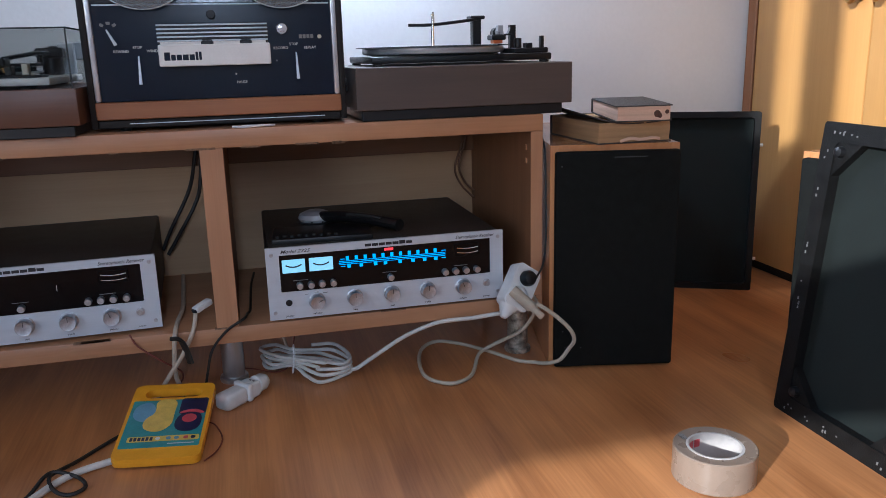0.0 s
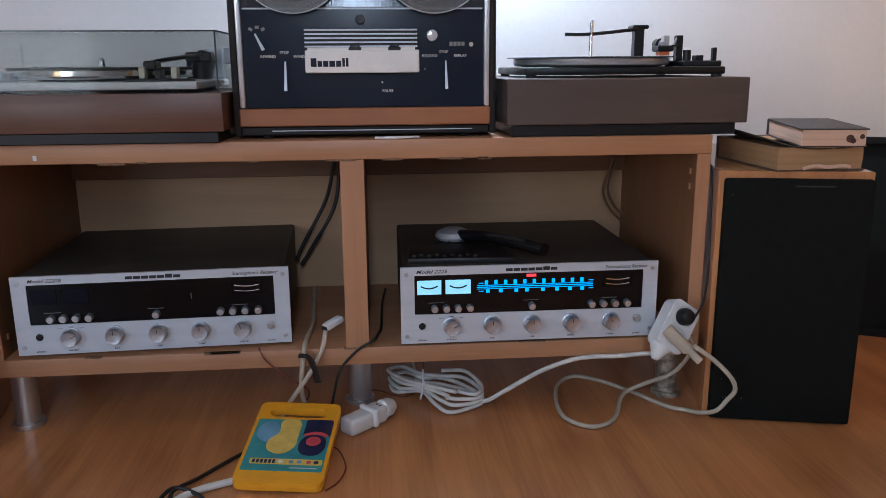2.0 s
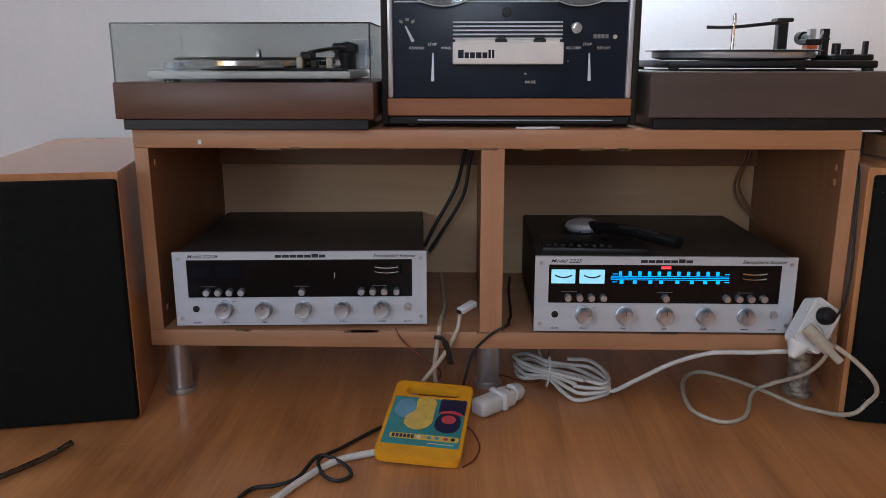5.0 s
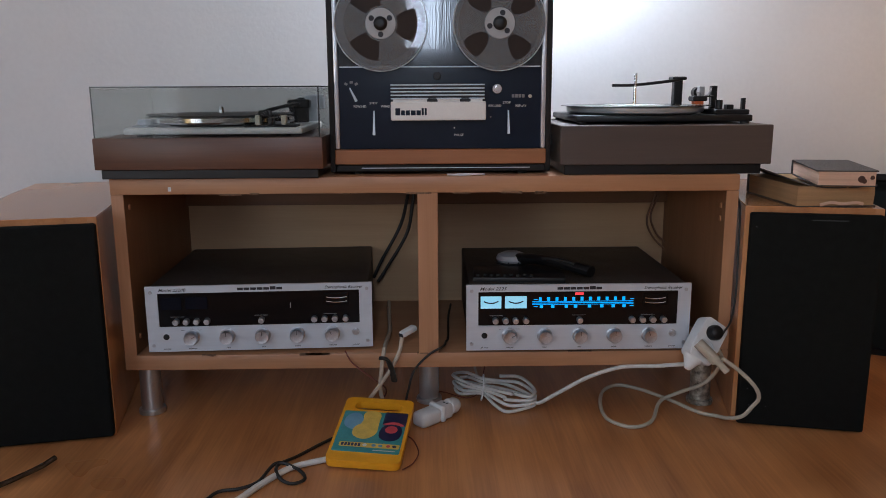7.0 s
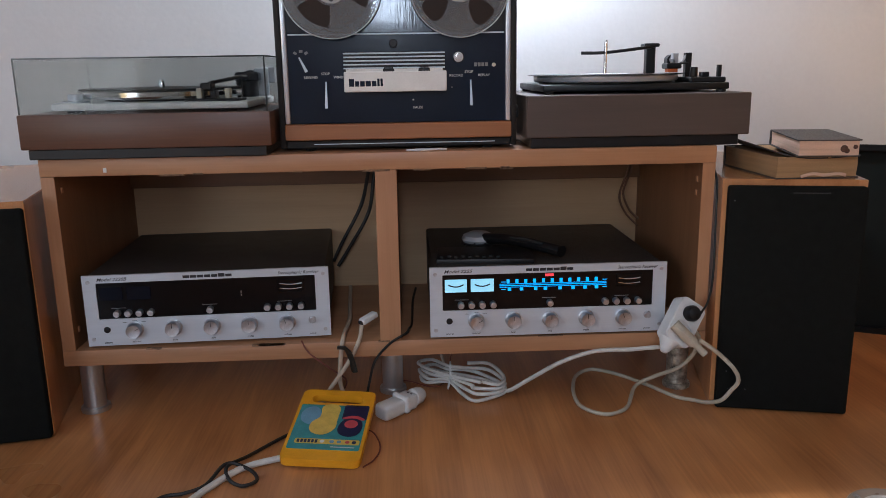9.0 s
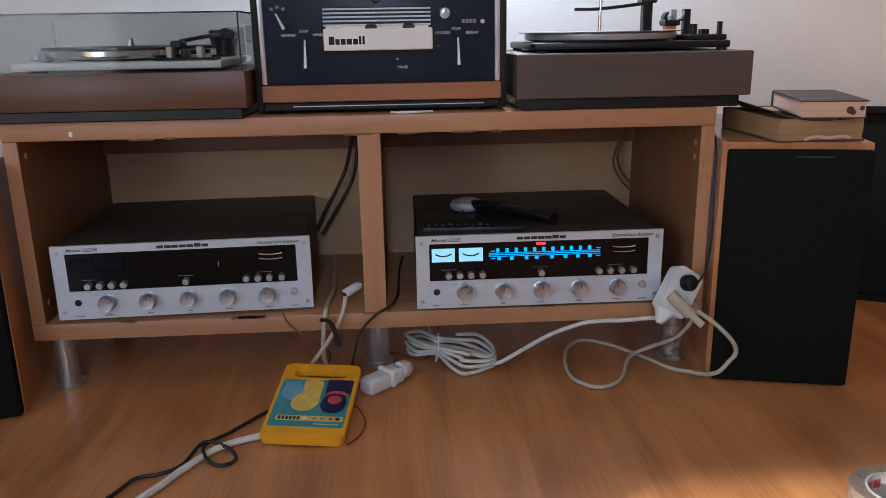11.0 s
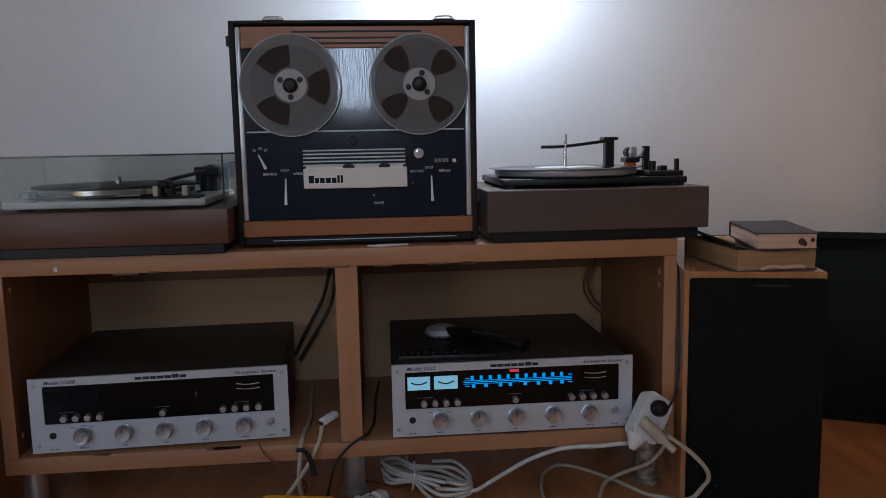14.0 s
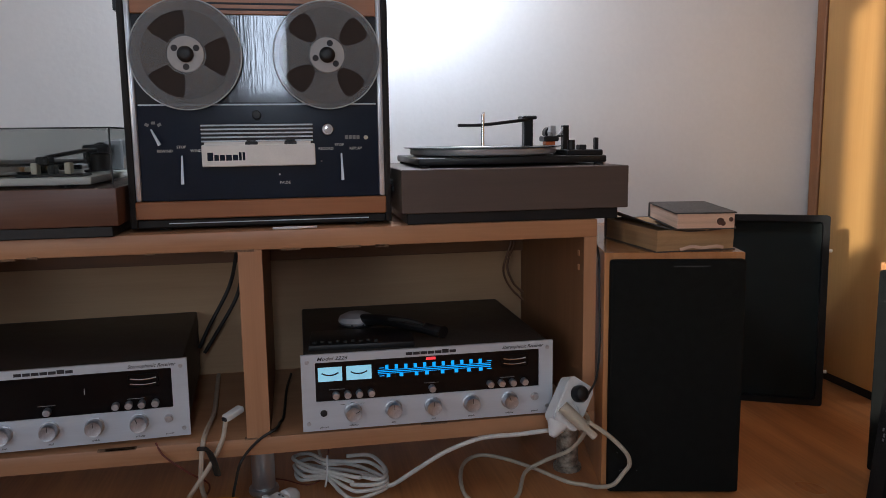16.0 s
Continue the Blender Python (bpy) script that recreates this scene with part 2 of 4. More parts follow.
M_TEAL = mat("teal_print", (0.055, 0.28, 0.29), 0.3, vary=0.15, scale=40, bump=0)
M_PALEYEL = mat("pale_yellow_print", (0.72, 0.50, 0.09), 0.3, vary=0.12, scale=60, bump=0)
M_DKBLUE = mat("dark_blue_print", (0.018, 0.020, 0.065), 0.3, vary=0.2, scale=60, bump=0)
M_PINK = mat("pink_red_print", (0.55, 0.075, 0.09), 0.3, bump=0)
M_LTBLUE = mat("light_blue_print", (0.16, 0.34, 0.48), 0.3, bump=0)
M_LEATHER = mat("worn_black_leatherette", (0.06, 0.05, 0.045), 0.55, vary=0.35, scale=50, fine=700, bump=0.5)
M_PAGES = mat("yellowed_page_edges", (0.44, 0.27, 0.13), 0.8, vary=0.16, scale=40, fine=1600, stretch=(0.1, 0.1, 3), bump=0.6)
M_PAGES2 = mat("pinkish_page_edges", (0.70, 0.47, 0.34), 0.75, vary=0.14, scale=40, fine=1600, stretch=(0.1, 0.1, 3), bump=0.5)
M_STAIN = mat("dark_stain", (0.09, 0.04, 0.025), 0.8, vary=0.3, scale=100, bump=0.1)
M_TAPE = mat("brown_packing_tape", (0.235, 0.18, 0.14), 0.28, vary=0.08, scale=30, bump=0.05, coat=0.2)
M_CARD = mat("white_card_core", (0.50, 0.47, 0.45), 0.7, vary=0.06, scale=60, bump=0.1)
M_WARD = wood("yellow_beech_door", (0.50, 0.275, 0.088), (0.42, 0.215, 0.062), "z", 0.35, 0.7, coat=0.15)
M_WARD_TRIM = wood("brown_door_stile", (0.24, 0.095, 0.035), (0.17, 0.065, 0.023), "z", 0.4)
M_BRASS = mat("aged_brass", (0.58, 0.40, 0.15), 0.3, 1.0, vary=0.2, scale=60, bump=0.05)
M_LEG = mat("satin_metal_leg", (0.55, 0.56, 0.57), 0.35, 0.85, vary=0.06, scale=50, stretch=(1, 1, 0.1), bump=0.05)
M_STEEL_OLD = mat("foil_wrapped_leg", (0.45, 0.42, 0.36), 0.3, 0.6, vary=0.45, scale=60, fine=200, bump=0.8)
M_TORT = mat("brown_tortoise_plastic", (0.045, 0.026, 0.016), 0.25, vary=0.4, scale=60, bump=0)
M_SILVERGREY = mat("silver_grey_plastic", (0.45, 0.46, 0.48), 0.3, 0.3, vary=0.05, bump=0)
M_FOAM = mat("glue_and_staples", (0.24, 0.24, 0.24), 0.4, 0.3, vary=0.3, scale=300, bump=0.5)


# ---- shapes ----
def box(x0, x1, y0, y1, z0, z1, bevel=0.0015, seg=1, bm=None):
    b = bmesh.new()
    bmesh.ops.create_cube(b, size=1, matrix=Matrix.LocRotScale(((x0 + x1) / 2, (y0 + y1) / 2, (z0 + z1) / 2), None, (abs(x1 - x0), abs(y1 - y0), abs(z1 - z0))))
    if bevel:
        bmesh.ops.bevel(b, geom=b.edges[:], offset=bevel, segments=seg, affect="EDGES", profile=0.5)
    return merged(bm, b)


def merged(bm, b):
    if bm is None:
        return b
    me = bpy.data.meshes.new("t")
    b.to_mesh(me)
    b.free()
    bm.from_mesh(me)
    bpy.data.meshes.remove(me)
    return bm


def moved(b, m):
    bmesh.ops.transform(b, matrix=m, verts=b.verts[:])
    return b


AXIS = {"z": Matrix(), "y": Matrix.Rotation(radians(90), 4, "X"), "x": Matrix.Rotation(radians(90), 4, "Y")}


def lathe(profile, at=(0, 0, 0), axis="z", n=32, bm=None):
    """A turned body: profile of (radius, height) from bottom to top; axis y points to -y."""
    b = bmesh.new()
    rings = []
    for r, h in profile:
        if r < 1e-6:
            rings.append([b.verts.new((0, 0, h))])
        else:
            rings.append([b.verts.new((r * math.cos(2 * math.pi * i / n), r * math.sin(2 * math.pi * i / n), h)) for i in range(n)])
    for p, q in zip(rings, rings[1:]):
        for i in range(n):
            j = (i + 1) % n
            if len(p) == 1 and len(q) == 1:
                continue
            if len(p) == 1:
                b.faces.new((p[0], q[j], q[i]))
            elif len(q) == 1:
                b.faces.new((p[i], p[j], q[0]))
            else:
                b.faces.new((p[i], p[j], q[j], q[i]))
    for ring, flip in ((rings[0], True), (rings[-1], False)):
        if len(ring) > 1:
            b.faces.new(ring[::-1] if flip else ring)
    bmesh.ops.recalc_face_normals(b, faces=b.faces[:])
    moved(b, Matrix.Translation(at) @ AXIS[axis])
    return merged(bm, b)


def disc(r, h, at=(0, 0, 0), axis="z", n=32, bevel=0.0008, bm=None):
    v = min(bevel, r * 0.4, h * 0.4)
    return lathe([(r - v, 0), (r, v), (r, h - v), (r - v, h)], at, axis, n, bm)


def smooth_path(points, steps=8, closed=False):
    P = [Vector(p) for p in points]
    n, out = len(P), []
    for i in range(n if closed else n - 1):
        p1, p2 = P[i], P[(i + 1) % n]
        p0 = P[i - 1] if (closed or i) else p1 * 2 - p2
        p3 = P[(i + 2) % n] if (closed or i + 2 < n) else p2 * 2 - p1
        for k in range(steps):
            t = k / steps
            out.append(0.5 * ((2 * p1) + (p2 - p0) * t + (2 * p0 - 5 * p1 + 4 * p2 - p3) * t * t + (3 * p1 - p0 - 3 * p2 + p3) * t ** 3))
    if not closed:
        out.append(P[-1])
    return out


def tube(points, r, n=10, steps=8, closed=False, bm=None, flat=1.0):
    path = smooth_path(points, steps, closed)
    b = bmesh.new()
    up, rings = Vector((0.1, 0.2, 1)), []
    for i, p in enumerate(path):
        d = (path[(i + 1) % len(path)] if (closed or i + 1 < len(path)) else p) - (path[i - 1] if (closed or i) else p)
        d.normalize()
        side = d.cross(up)
        if side.length < 1e-3:
            side = d.cross(Vector((1, 0, 0)))
        side.normalize()
        top = side.cross(d)
        rings.append([b.verts.new(p + r * (math.cos(a) * side + flat * math.sin(a) * top)) for a in [2 * math.pi * k / n for k in range(n)]])
    m = len(rings)
    for i in range(m if closed else m - 1):
        p, q = rings[i], rings[(i + 1) % m]
        for k in range(n):
            b.faces.new((p[k], p[(k + 1) % n], q[(k + 1) % n], q[k]))
    if not closed:
        b.faces.new(rings[0][::-1])
        b.faces.new(rings[-1])
    bmesh.ops.recalc_face_normals(b, faces=b.faces[:])
    return merged(bm, b)


def within_loop(p, loop):
    odd = False
    for (x0, y0), (x1, y1) in zip(loop, loop[1:] + loop[:1]):
        if (y0 > p.y) != (y1 > p.y) and p.x < x0 + (p.y - y0) * (x1 - x0) / (y1 - y0):
            odd = not odd
    return odd


def plate(outline, holes=(), thick=0.002, bm=None):
    """A flat plate in the xy plane, z from 0 to thick, with an outline and holes cut through."""
    b = bmesh.new()
    for loop in (outline, *holes):
        vs = [b.verts.new((x, y, 0)) for x, y in loop]
        for i in range(len(vs)):
            b.edges.new((vs[i], vs[(i + 1) % len(vs)]))
    bmesh.ops.triangle_fill(b, use_beauty=True, use_dissolve=False, edges=b.edges[:], normal=(0, 0, 1))
    inside = [f for f in b.faces if any(within_loop(f.calc_center_median(), h) for h in holes)]
    bmesh.ops.delete(b, geom=inside, context="FACES_ONLY")
    made = bmesh.ops.extrude_face_region(b, geom=b.faces[:])
    bmesh.ops.translate(b, vec=(0, 0, thick), verts=[g for g in made["geom"] if isinstance(g, bmesh.types.BMVert)])
    bmesh.ops.recalc_face_normals(b, faces=b.faces[:])
    return merged(bm, b)


def rounded(x0, x1, y0, y1, r, n=6):
    pts = []
    for cx, cy, a in ((x1 - r, y1 - r, 0), (x0 + r, y1 - r, 90), (x0 + r, y0 + r, 180), (x1 - r, y0 + r, 270)):
        pts += [(cx + r * math.cos(radians(a + 90 * k / n)), cy + r * math.sin(radians(a + 90 * k / n))) for k in range(n + 1)]
    return pts


def ring_pts(r, n=48, cx=0, cy=0):
    return [(cx + r * math.cos(2 * math.pi * k / n), cy + r * math.sin(2 * math.pi * k / n)) for k in range(n)]


UPRIGHT = Matrix.Rotation(radians(90), 4, "X")  # a plate's xy becomes xz; its thickness goes to -y


def mesh_object(name, bm, material, smooth=True):
    me = bpy.data.meshes.new(name)
    bm.to_mesh(me)
    bm.free()
    me.materials.append(material)
    if smooth:
        for p in me.polygons:
            p.use_smooth = True
        me.set_sharp_from_angle(angle=radians(35))
    return new(name, me)


def part(name, bm, material, parent, label=""):
    ob = mesh_object(name, bm, material)
    ob.parent = parent
    if label:
        ob["label"] = label
    return ob


def thing(name, m, label, category, group=""):
    ob = new(name)
    ob.matrix_world = m
    ob.empty_display_size = 0.05
    return tagged(ob, label, category, group)


def single(name, bm, material, label, category, group="", kind="", m=None):
    ob = mesh_object(name, bm, material)
    if m is not None:
        ob.matrix_world = m
    return tagged(ob, label, category, group, kind)


def text(name, body, at, size, material, parent, width=None, shear=0.0, thick=0.0002, align="CENTER"):
    """Raised lettering that stands upright and faces -y."""
    cu = bpy.data.curves.new(name, "FONT")
    cu.body, cu.size, cu.shear, cu.extrude, cu.align_x = body, size, shear, thick, align
    cu.resolution_u, cu.offset = 2, size * 0.010
    tmp = bpy.data.objects.new(name, cu)
    scene.collection.objects.link(tmp)
    me = bpy.data.meshes.new_from_object(tmp.evaluated_get(bpy.context.evaluated_depsgraph_get()))
    bpy.data.objects.remove(tmp)
    xs = [v.co.x for v in me.vertices]
    k = width / (max(xs) - min(xs)) if width else 1
    me.transform(Matrix.Translation(at) @ UPRIGHT @ Matrix.Diagonal((k, 1, 1, 1)))
    me.materials.clear()
    me.materials.append(material)
    ob = new(name, me)
    ob.parent = parent
    return ob


# ---- the room ----
WX0, WX1, WY0, WY1, WZ = -3.3, 2.0, -2.7, 0.530, 2.6


def wall_with_openings(name, along, fixed, a0, a1, openings, thick=0.12, out=1):
    """A wall along x or y at the fixed coordinate, thick outwards, with openings (a0, a1, z0, z1) through it."""
    holes = [[(p, q), (r, q), (r, s), (p, s)] for p, r, q, s in openings]
    b = plate([(a0, 0), (a1, 0), (a1, WZ), (a0, WZ)], holes, thick)
    if along == "x":
        m = Matrix.Translation((0, fixed + (thick if out > 0 else 0), 0)) @ UPRIGHT
    else:
        m = Matrix.Translation((fixed + (0 if out > 0 else -thick), 0, 0)) @ Matrix(((0, 0, 1, 0), (1, 0, 0, 0), (0, 1, 0, 0), (0, 0, 0, 1)))
    moved(b, m)
    ob = mesh_object(name, b, M_WALL, smooth=False)
    return tagged(ob, "white painted plaster wall with a faint roller texture", "wall", kind="structure")


fl = bmesh.new()
box(WX0 - 0.12, WX1 + 0.12, WY0 - 0.12, WY1 + 0.12, -0.1, 0, 0, bm=fl)
tagged(mesh_object("floor", fl, M_FLOOR, smooth=False), "honey-brown wood laminate floor with a satin sheen", "floor", kind="structure")
tagged(mesh_object("ceiling", box(WX0 - 0.12, WX1 + 0.12, WY0 - 0.12, WY1 + 0.12, WZ, WZ + 0.1, 0), M_CEIL, smooth=False), "plain white ceiling", "ceiling", kind="structure")
wall_with_openings("wall_north", "x", WY1, WX0 - 0.12, WX1 + 0.12, [])
wall_with_openings("wall_west", "y", WX0, WY0, WY1, [(-0.95, 0.15, 0.85, 2.05)], out=-1)
wall_with_openings("wall_east", "y", WX1, WY0, WY1, [])
# unseen openings; the last three are shaped to steer the sun's patches
wall_with_openings("wall_south", "x", WY0, WX0 - 0.12, WX1 + 0.12, [(-0.10, 0.10, 0.85, 2.1), (-2.86, -1.2, 0.35, 1.225), (-2.60, -1.95, 1.42, 2.5), (-2.89, -2.606, 1.87, 2.5)], out=-1)
single("baseboard", box(WX0, 1.388, WY1 - 0.014, WY1, 0, 0.06, 0.002), M_BEECH, "low wooden skirting along the white wall", "baseboard", kind="structure")

# wardrobe along the east side, its doors facing west
wr = thing("wardrobe", Matrix.Translation((1.397, 0, 0)), "tall yellow-beech wardrobe with brass knobs and plain doors", "wardrobe")
part("carcass", box(0.025, 0.56, -1.60, 0.524, 0.0, 2.3, 0.002), M_WARD_TRIM, wr)
part("stile", box(-0.004, 0.024, 0.489, 0.524, 0.0, 2.3, 0.003), M_WARD_TRIM, wr, "darker brown upright stile")
# plinth coloured black to hold the shadow line below the doors
part("plinth", box(0.010, 0.024, -1.60, 0.487, 0.0, 0.022, 0.001), M_FRAME, wr, "recessed plinth, coloured black for the shade under the doors")
for y0, y1, ky in ((0.098, 0.486, 0.135), (-0.262, 0.094, 0.062), (-0.662, -0.266, -0.30), (-1.06, -0.666, -0.70), (-1.58, -1.064, -1.10)):
    d = part("door", box(0.0, 0.022, y0, y1, 0.024, 2.28, 0.0025, 2), M_WARD, wr)
    part("knob", lathe([(0.012, 0), (0.012, 0.003), (0.005, 0.006), (0.005, 0.014), (0.013, 0.020), (0.016, 0.027), (0.012, 0.034), (0, 0.036)], (0, 0, 0), "z", 20), M_BRASS, d, "aged brass knob").matrix_basis = Matrix.Translation((0, ky, 0.690)) @ Matrix.Rotation(radians(-90), 4, "Y")

# ---- television bench ----
CX0, CX1, CD = -0.570, 0.612, 0.395
CT, CB = 0.482, 0.106
bench = thing("tv_bench", Matrix.Translation((0, 0, 0)), "worn beech-veneer television bench with two open compartments on round metal legs", "tv bench")
part("top_board", box(CX0, CX1, 0, CD, CT - 0.031, CT, 0.002, 2), M_BEECH, bench)
part("bottom_board", box(CX0, CX1, 0, CD, CB, CB + 0.030, 0.002, 2), M_BEECH, bench)
# side boards and divider wear the darkened beech, shade put into their colour
part("side_board", box(CX0 + 0.001, CX0 + 0.024, 0.0015, CD, CB + 0.030, CT - 0.031, 0.001), M_BEECH_SHADED, bench)
part("side_board", box(CX1 - 0.024, CX1 - 0.001, 0.0015, CD, CB + 0.030, CT - 0.031, 0.001), M_BEECH_SHADED, bench)
part("divider", box(0.003, 0.041, 0.0015, CD - 0.006, CB + 0.030, CT - 0.031, 0.001), M_BEECH_SHADED, bench)
part("backboard", box(CX0 + 0.024, CX1 - 0.024, CD - 0.006, CD - 0.001, CB + 0.030, CT - 0.031, 0.0), M_BACKBOARD, bench, "pale thin backboard")
# dark brown strip along the top of the back, one per compartment
part("back_strip", box(CX0 + 0.024, 0.003, CD - 0.024, CD - 0.006, 0.376, CT - 0.031, 0.001), M_BACK_STRIP, bench)
part("back_strip", box(0.041, CX1 - 0.024, CD - 0.024, CD - 0.006, 0.376, CT - 0.031, 0.001), M_BACK_STRIP, bench)
for x, y, m, lab in ((-0.543, 0.051, M_LEG, ""), (0.0215, 0.092, M_LEG, ""), (0.585, 0.068, M_STEEL_OLD, "scuffed metal leg wrapped in clear tape"), (-0.541, 0.34, M_LEG, ""), (0.590, 0.34, M_LEG, "")):
    part("leg", lathe([(0.026, 0), (0.027, 0.004), (0.026, 0.009), (0.0205, 0.010), (0.0205, CB - 0.006), (0.026, CB - 0.005), (0.026, CB)], (x, y, 0)), m, bench, lab)
# front edges keep the plain veneer; the boards behind are darkened for shade
for x0, x1 in ((CX0 + 0.001, CX0 + 0.024), (CX1 - 0.024, CX1 - 0.001), (0.003, 0.041)):
    part("edge_band", box(x0, x1, 0.0, 0.0022, CB + 0.0302, CT - 0.0312, 0.0004), M_BEECH_Z, bench, "front edge band in the unshaded veneer tone")
random.seed(5)
for k in range(16):
    # chipped veneer along the lower and upper front edges
    x = random.uniform(CX0 + 0.02, CX1 - 0.02)
    w, low = random.uniform(0.008, 0.05), k % 2
    z = CB + 0.0295 if low else CT - 0.032 + random.uniform(0, 0.002)
    part("chip", box(x, x + w, -0.0006, 0.006, z - random.uniform(0.001, 0.0028), z + 0.0012, 0.0004), M_CHIP, bench, "chipped veneer edge")
part("chip", box(-0.462, -0.456, -0.0008, 0.003, 0.457, 0.465, 0.0006), M_WHITE, bench, "small white paint chip")
for x, zz in ((CX0 + 0.024, 0.42), (CX0 + 0.024, 0.165), (CX1 - 0.0265, 0.415), (CX1 - 0.0265, 0.39)):
    part("shelf_pin", box(x, x + 0.0025, 0.020, 0.027, zz, zz + 0.010, 0.0006), M_BEECH_Z, bench)


# ---- receivers ----
def receiver(m, lit, model, label):
    r = thing("stereo_receiver", m, label, "stereo receiver", "receivers in the bench")
    W, H = 0.217, 0.131
    part("cabinet", box(-W + 0.006, W - 0.006, 0.006, 0.370, 0.004, H - 0.001, 0.004, 2), M_VINYL, r, "black vinyl-covered cabinet")
    win = rounded(-0.194, 0.192, 0.050, 0.117, 0.0015, 2)
    part("faceplate", moved(plate([(-W, 0), (W, 0), (W, H), (-W, H)], [win], 0.006), Matrix.Translation((0, 0.006, 0)) @ UPRIGHT), M_SILVER, r, "brushed silver faceplate")
    glass = part("dial_window", box(-0.195, 0.193, 0.0022, 0.0062, 0.049, 0.118, 0), M_GLASSBLACK, r, "black dial window")
    for x in (-0.133, -0.065, 0.003, 0.070, 0.138):
        k = part("knob", lathe([(0.0150, 0), (0.0150, 0.002), (0.0132, 0.003), (0.0132, 0.016), (0.0122, 0.018), (0.0105, 0.0175), (0.0, 0.0172)], (0, 0, 0), "y", 36), M_KNOB, r, "turned aluminium knob")
        k.matrix_basis = Matrix.Translation((x, 0, 0.0295))
        part("pointer", box(-0.0004, 0.0004, -0.0188, -0.0178, 0.003, 0.0115, 0), M_INK, k).matrix_basis = Matrix.Rotation(radians({-0.133: 60, 0.138: -20}.get(x, 0)), 4, "Y")
    for x in (-0.161, -0.1415, -0.122, -0.102, 0.002, 0.104, 0.124, 0.144, 0.165):
        part("push_button", lathe([(0.0060, 0), (0.0060, 0.010), (0.0052, 0.0118), (0.0, 0.012)], (x, 0.002, 0.0605), "y", 20), M_KNOB, r)
    part("headphone_jack", lathe([(0.0058, 0), (0.0058, 0.0012), (0.0045, 0.0015), (0.0, 0.0015)], (-0.182, 0, 0.030), "y", 20), M_BLACK, r, "black headphone socket")
    part("power_button", lathe([(0.0072, 0), (0.0072, 0.001), (0.0058, 0.0012), (0.0058, 0.006), (0.0, 0.0065)], (0.184, 0, 0.032), "y", 20), M_KNOB, r)
    for x in (-0.207, 0.207):
        for z in (0.013, 0.119):
            part("screw", lathe([(0.0036, 0), (0.0034, 0.0012), (0.0, 0.0016)], (x, 0, z), "y", 14), M_KNOB, r)
    wheel = part("tuning_wheel", box(0.124, 0.172, 0.0005, 0.003, 0.088, 0.110, 0.0008), M_GLASSBLACK, r, "slotted tuning flywheel")
    for z, th in ((0.1030, 0.0011), (0.0945, 0.0008)):
        part("rim", tube([(0.128 + 0.040 * i / 8, 0.0, z - 0.0022 * math.sin(math.pi * i / 8)) for i in range(9)], th, 6, 2), M_CHROME, wheel)
    for x, w in ((-0.1695, 0.040), (-0.1215, 0.042)):
        mt = part("meter", box(x - w / 2, x + w / 2, 0.0006, 0.003, 0.084, 0.108, 0.0005), M_METER if lit else M_METER_OFF, r, "glowing pale blue meter" if lit else "unlit dark meter")
        if lit:
            part("scale", tube([(x - 0.014 + 0.028 * i / 6, 0.0004, 0.0945 + 0.0040 * ((i - 3) / 3) ** 2) for i in range(7)], 0.0013, 6, 2), M_INK, mt)
    if lit:
        dial = bmesh.new()
        for i in range(11):
            x = -0.0745 + 0.01615 * i
            box(x - 0.0026, x + 0.0026, 0.0006, 0.002, 0.0985, 0.1055, 0, bm=dial)
        for x in (-0.072, -0.050, -0.024, -0.006, 0.021, 0.045, 0.067, 0.088):
            box(x - 0.003, x + 0.003, 0.0006, 0.002, 0.0845, 0.0900, 0, bm=dial)
        for z, t in ((0.0970, 0.0008), (0.0940, 0.0012), (0.0910, 0.0006)):
            box(-0.090, 0.106, 0.0008, 0.002, z - t / 2, z + t / 2, 0, bm=dial)
        for x in (-0.087, 0.099):
            for z in (0.1010, 0.0872):
                box(x, x + 0.008, 0.0008, 0.002, z - 0.0005, z + 0.0005, 0, bm=dial)
        part("dial_scale", dial, M_BLUE, r, "glowing blue tuning scale")
        part("stereo_lamp", box(-0.007, 0.009, 0.0006, 0.002, 0.1100, 0.1145, 0), M_RED, r, "glowing red stereo lamp")
    else:
        part("needle", box(0.0580, 0.0588, 0.0006, 0.002, 0.083, 0.093, 0), M_PRINT, r)
    # maker's mark as plain bars, and the lettering of the faceplate
    for i in range(7):
        part("mark_bar", box(-0.042 + 0.0125 * i, -0.042 + 0.0125 * i + 0.0112, -0.0003, 0.001, 0.1207, 0.1257 + (0.0016 if i == 5 else 0), 0), M_INK, r)
    text("lettering", "Model " + model, (-0.166, 0.0, 0.1205), 0.0085, M_INK, r, 0.052, 0.35)
    text("lettering", "Stereophonic Receiver", (0.162, 0.0, 0.1205), 0.0085, M_INK, r, 0.074, 0.35)
    for x, w in ((-0.182, "phones"), (-0.133, "selector"), (-0.065, "bass"), (0.003, "mid"), (0.070, "treble"), (0.138, "volume"), (0.184, "power")):
        text("lettering", w, (x, 0.0, 0.0042), 0.0048, M_INK, r, None, 0.3)
    for x in (-0.160, 0.0, 0.134):
        part("print_line", box(x - 0.012, x + 0.014, 0.0012, 0.0024, 0.0690, 0.0697, 0), M_PRINT_DIM, r)
    for x, z in ((-0.150, 0.0425), (-0.133, 0.0450), (-0.117, 0.0425)):
        part("print_line", box(x - 0.004, x + 0.004, -0.0002, 0.001, z, z + 0.0006, 0), M_INK, r)
    for x in (-0.17, 0.17):
        for y in (0.05, 0.30):
            part("foot", disc(0.012, 0.010, (x, y, -0.0062), bevel=0.002, n=20), M_RUBBER, r)
    return r


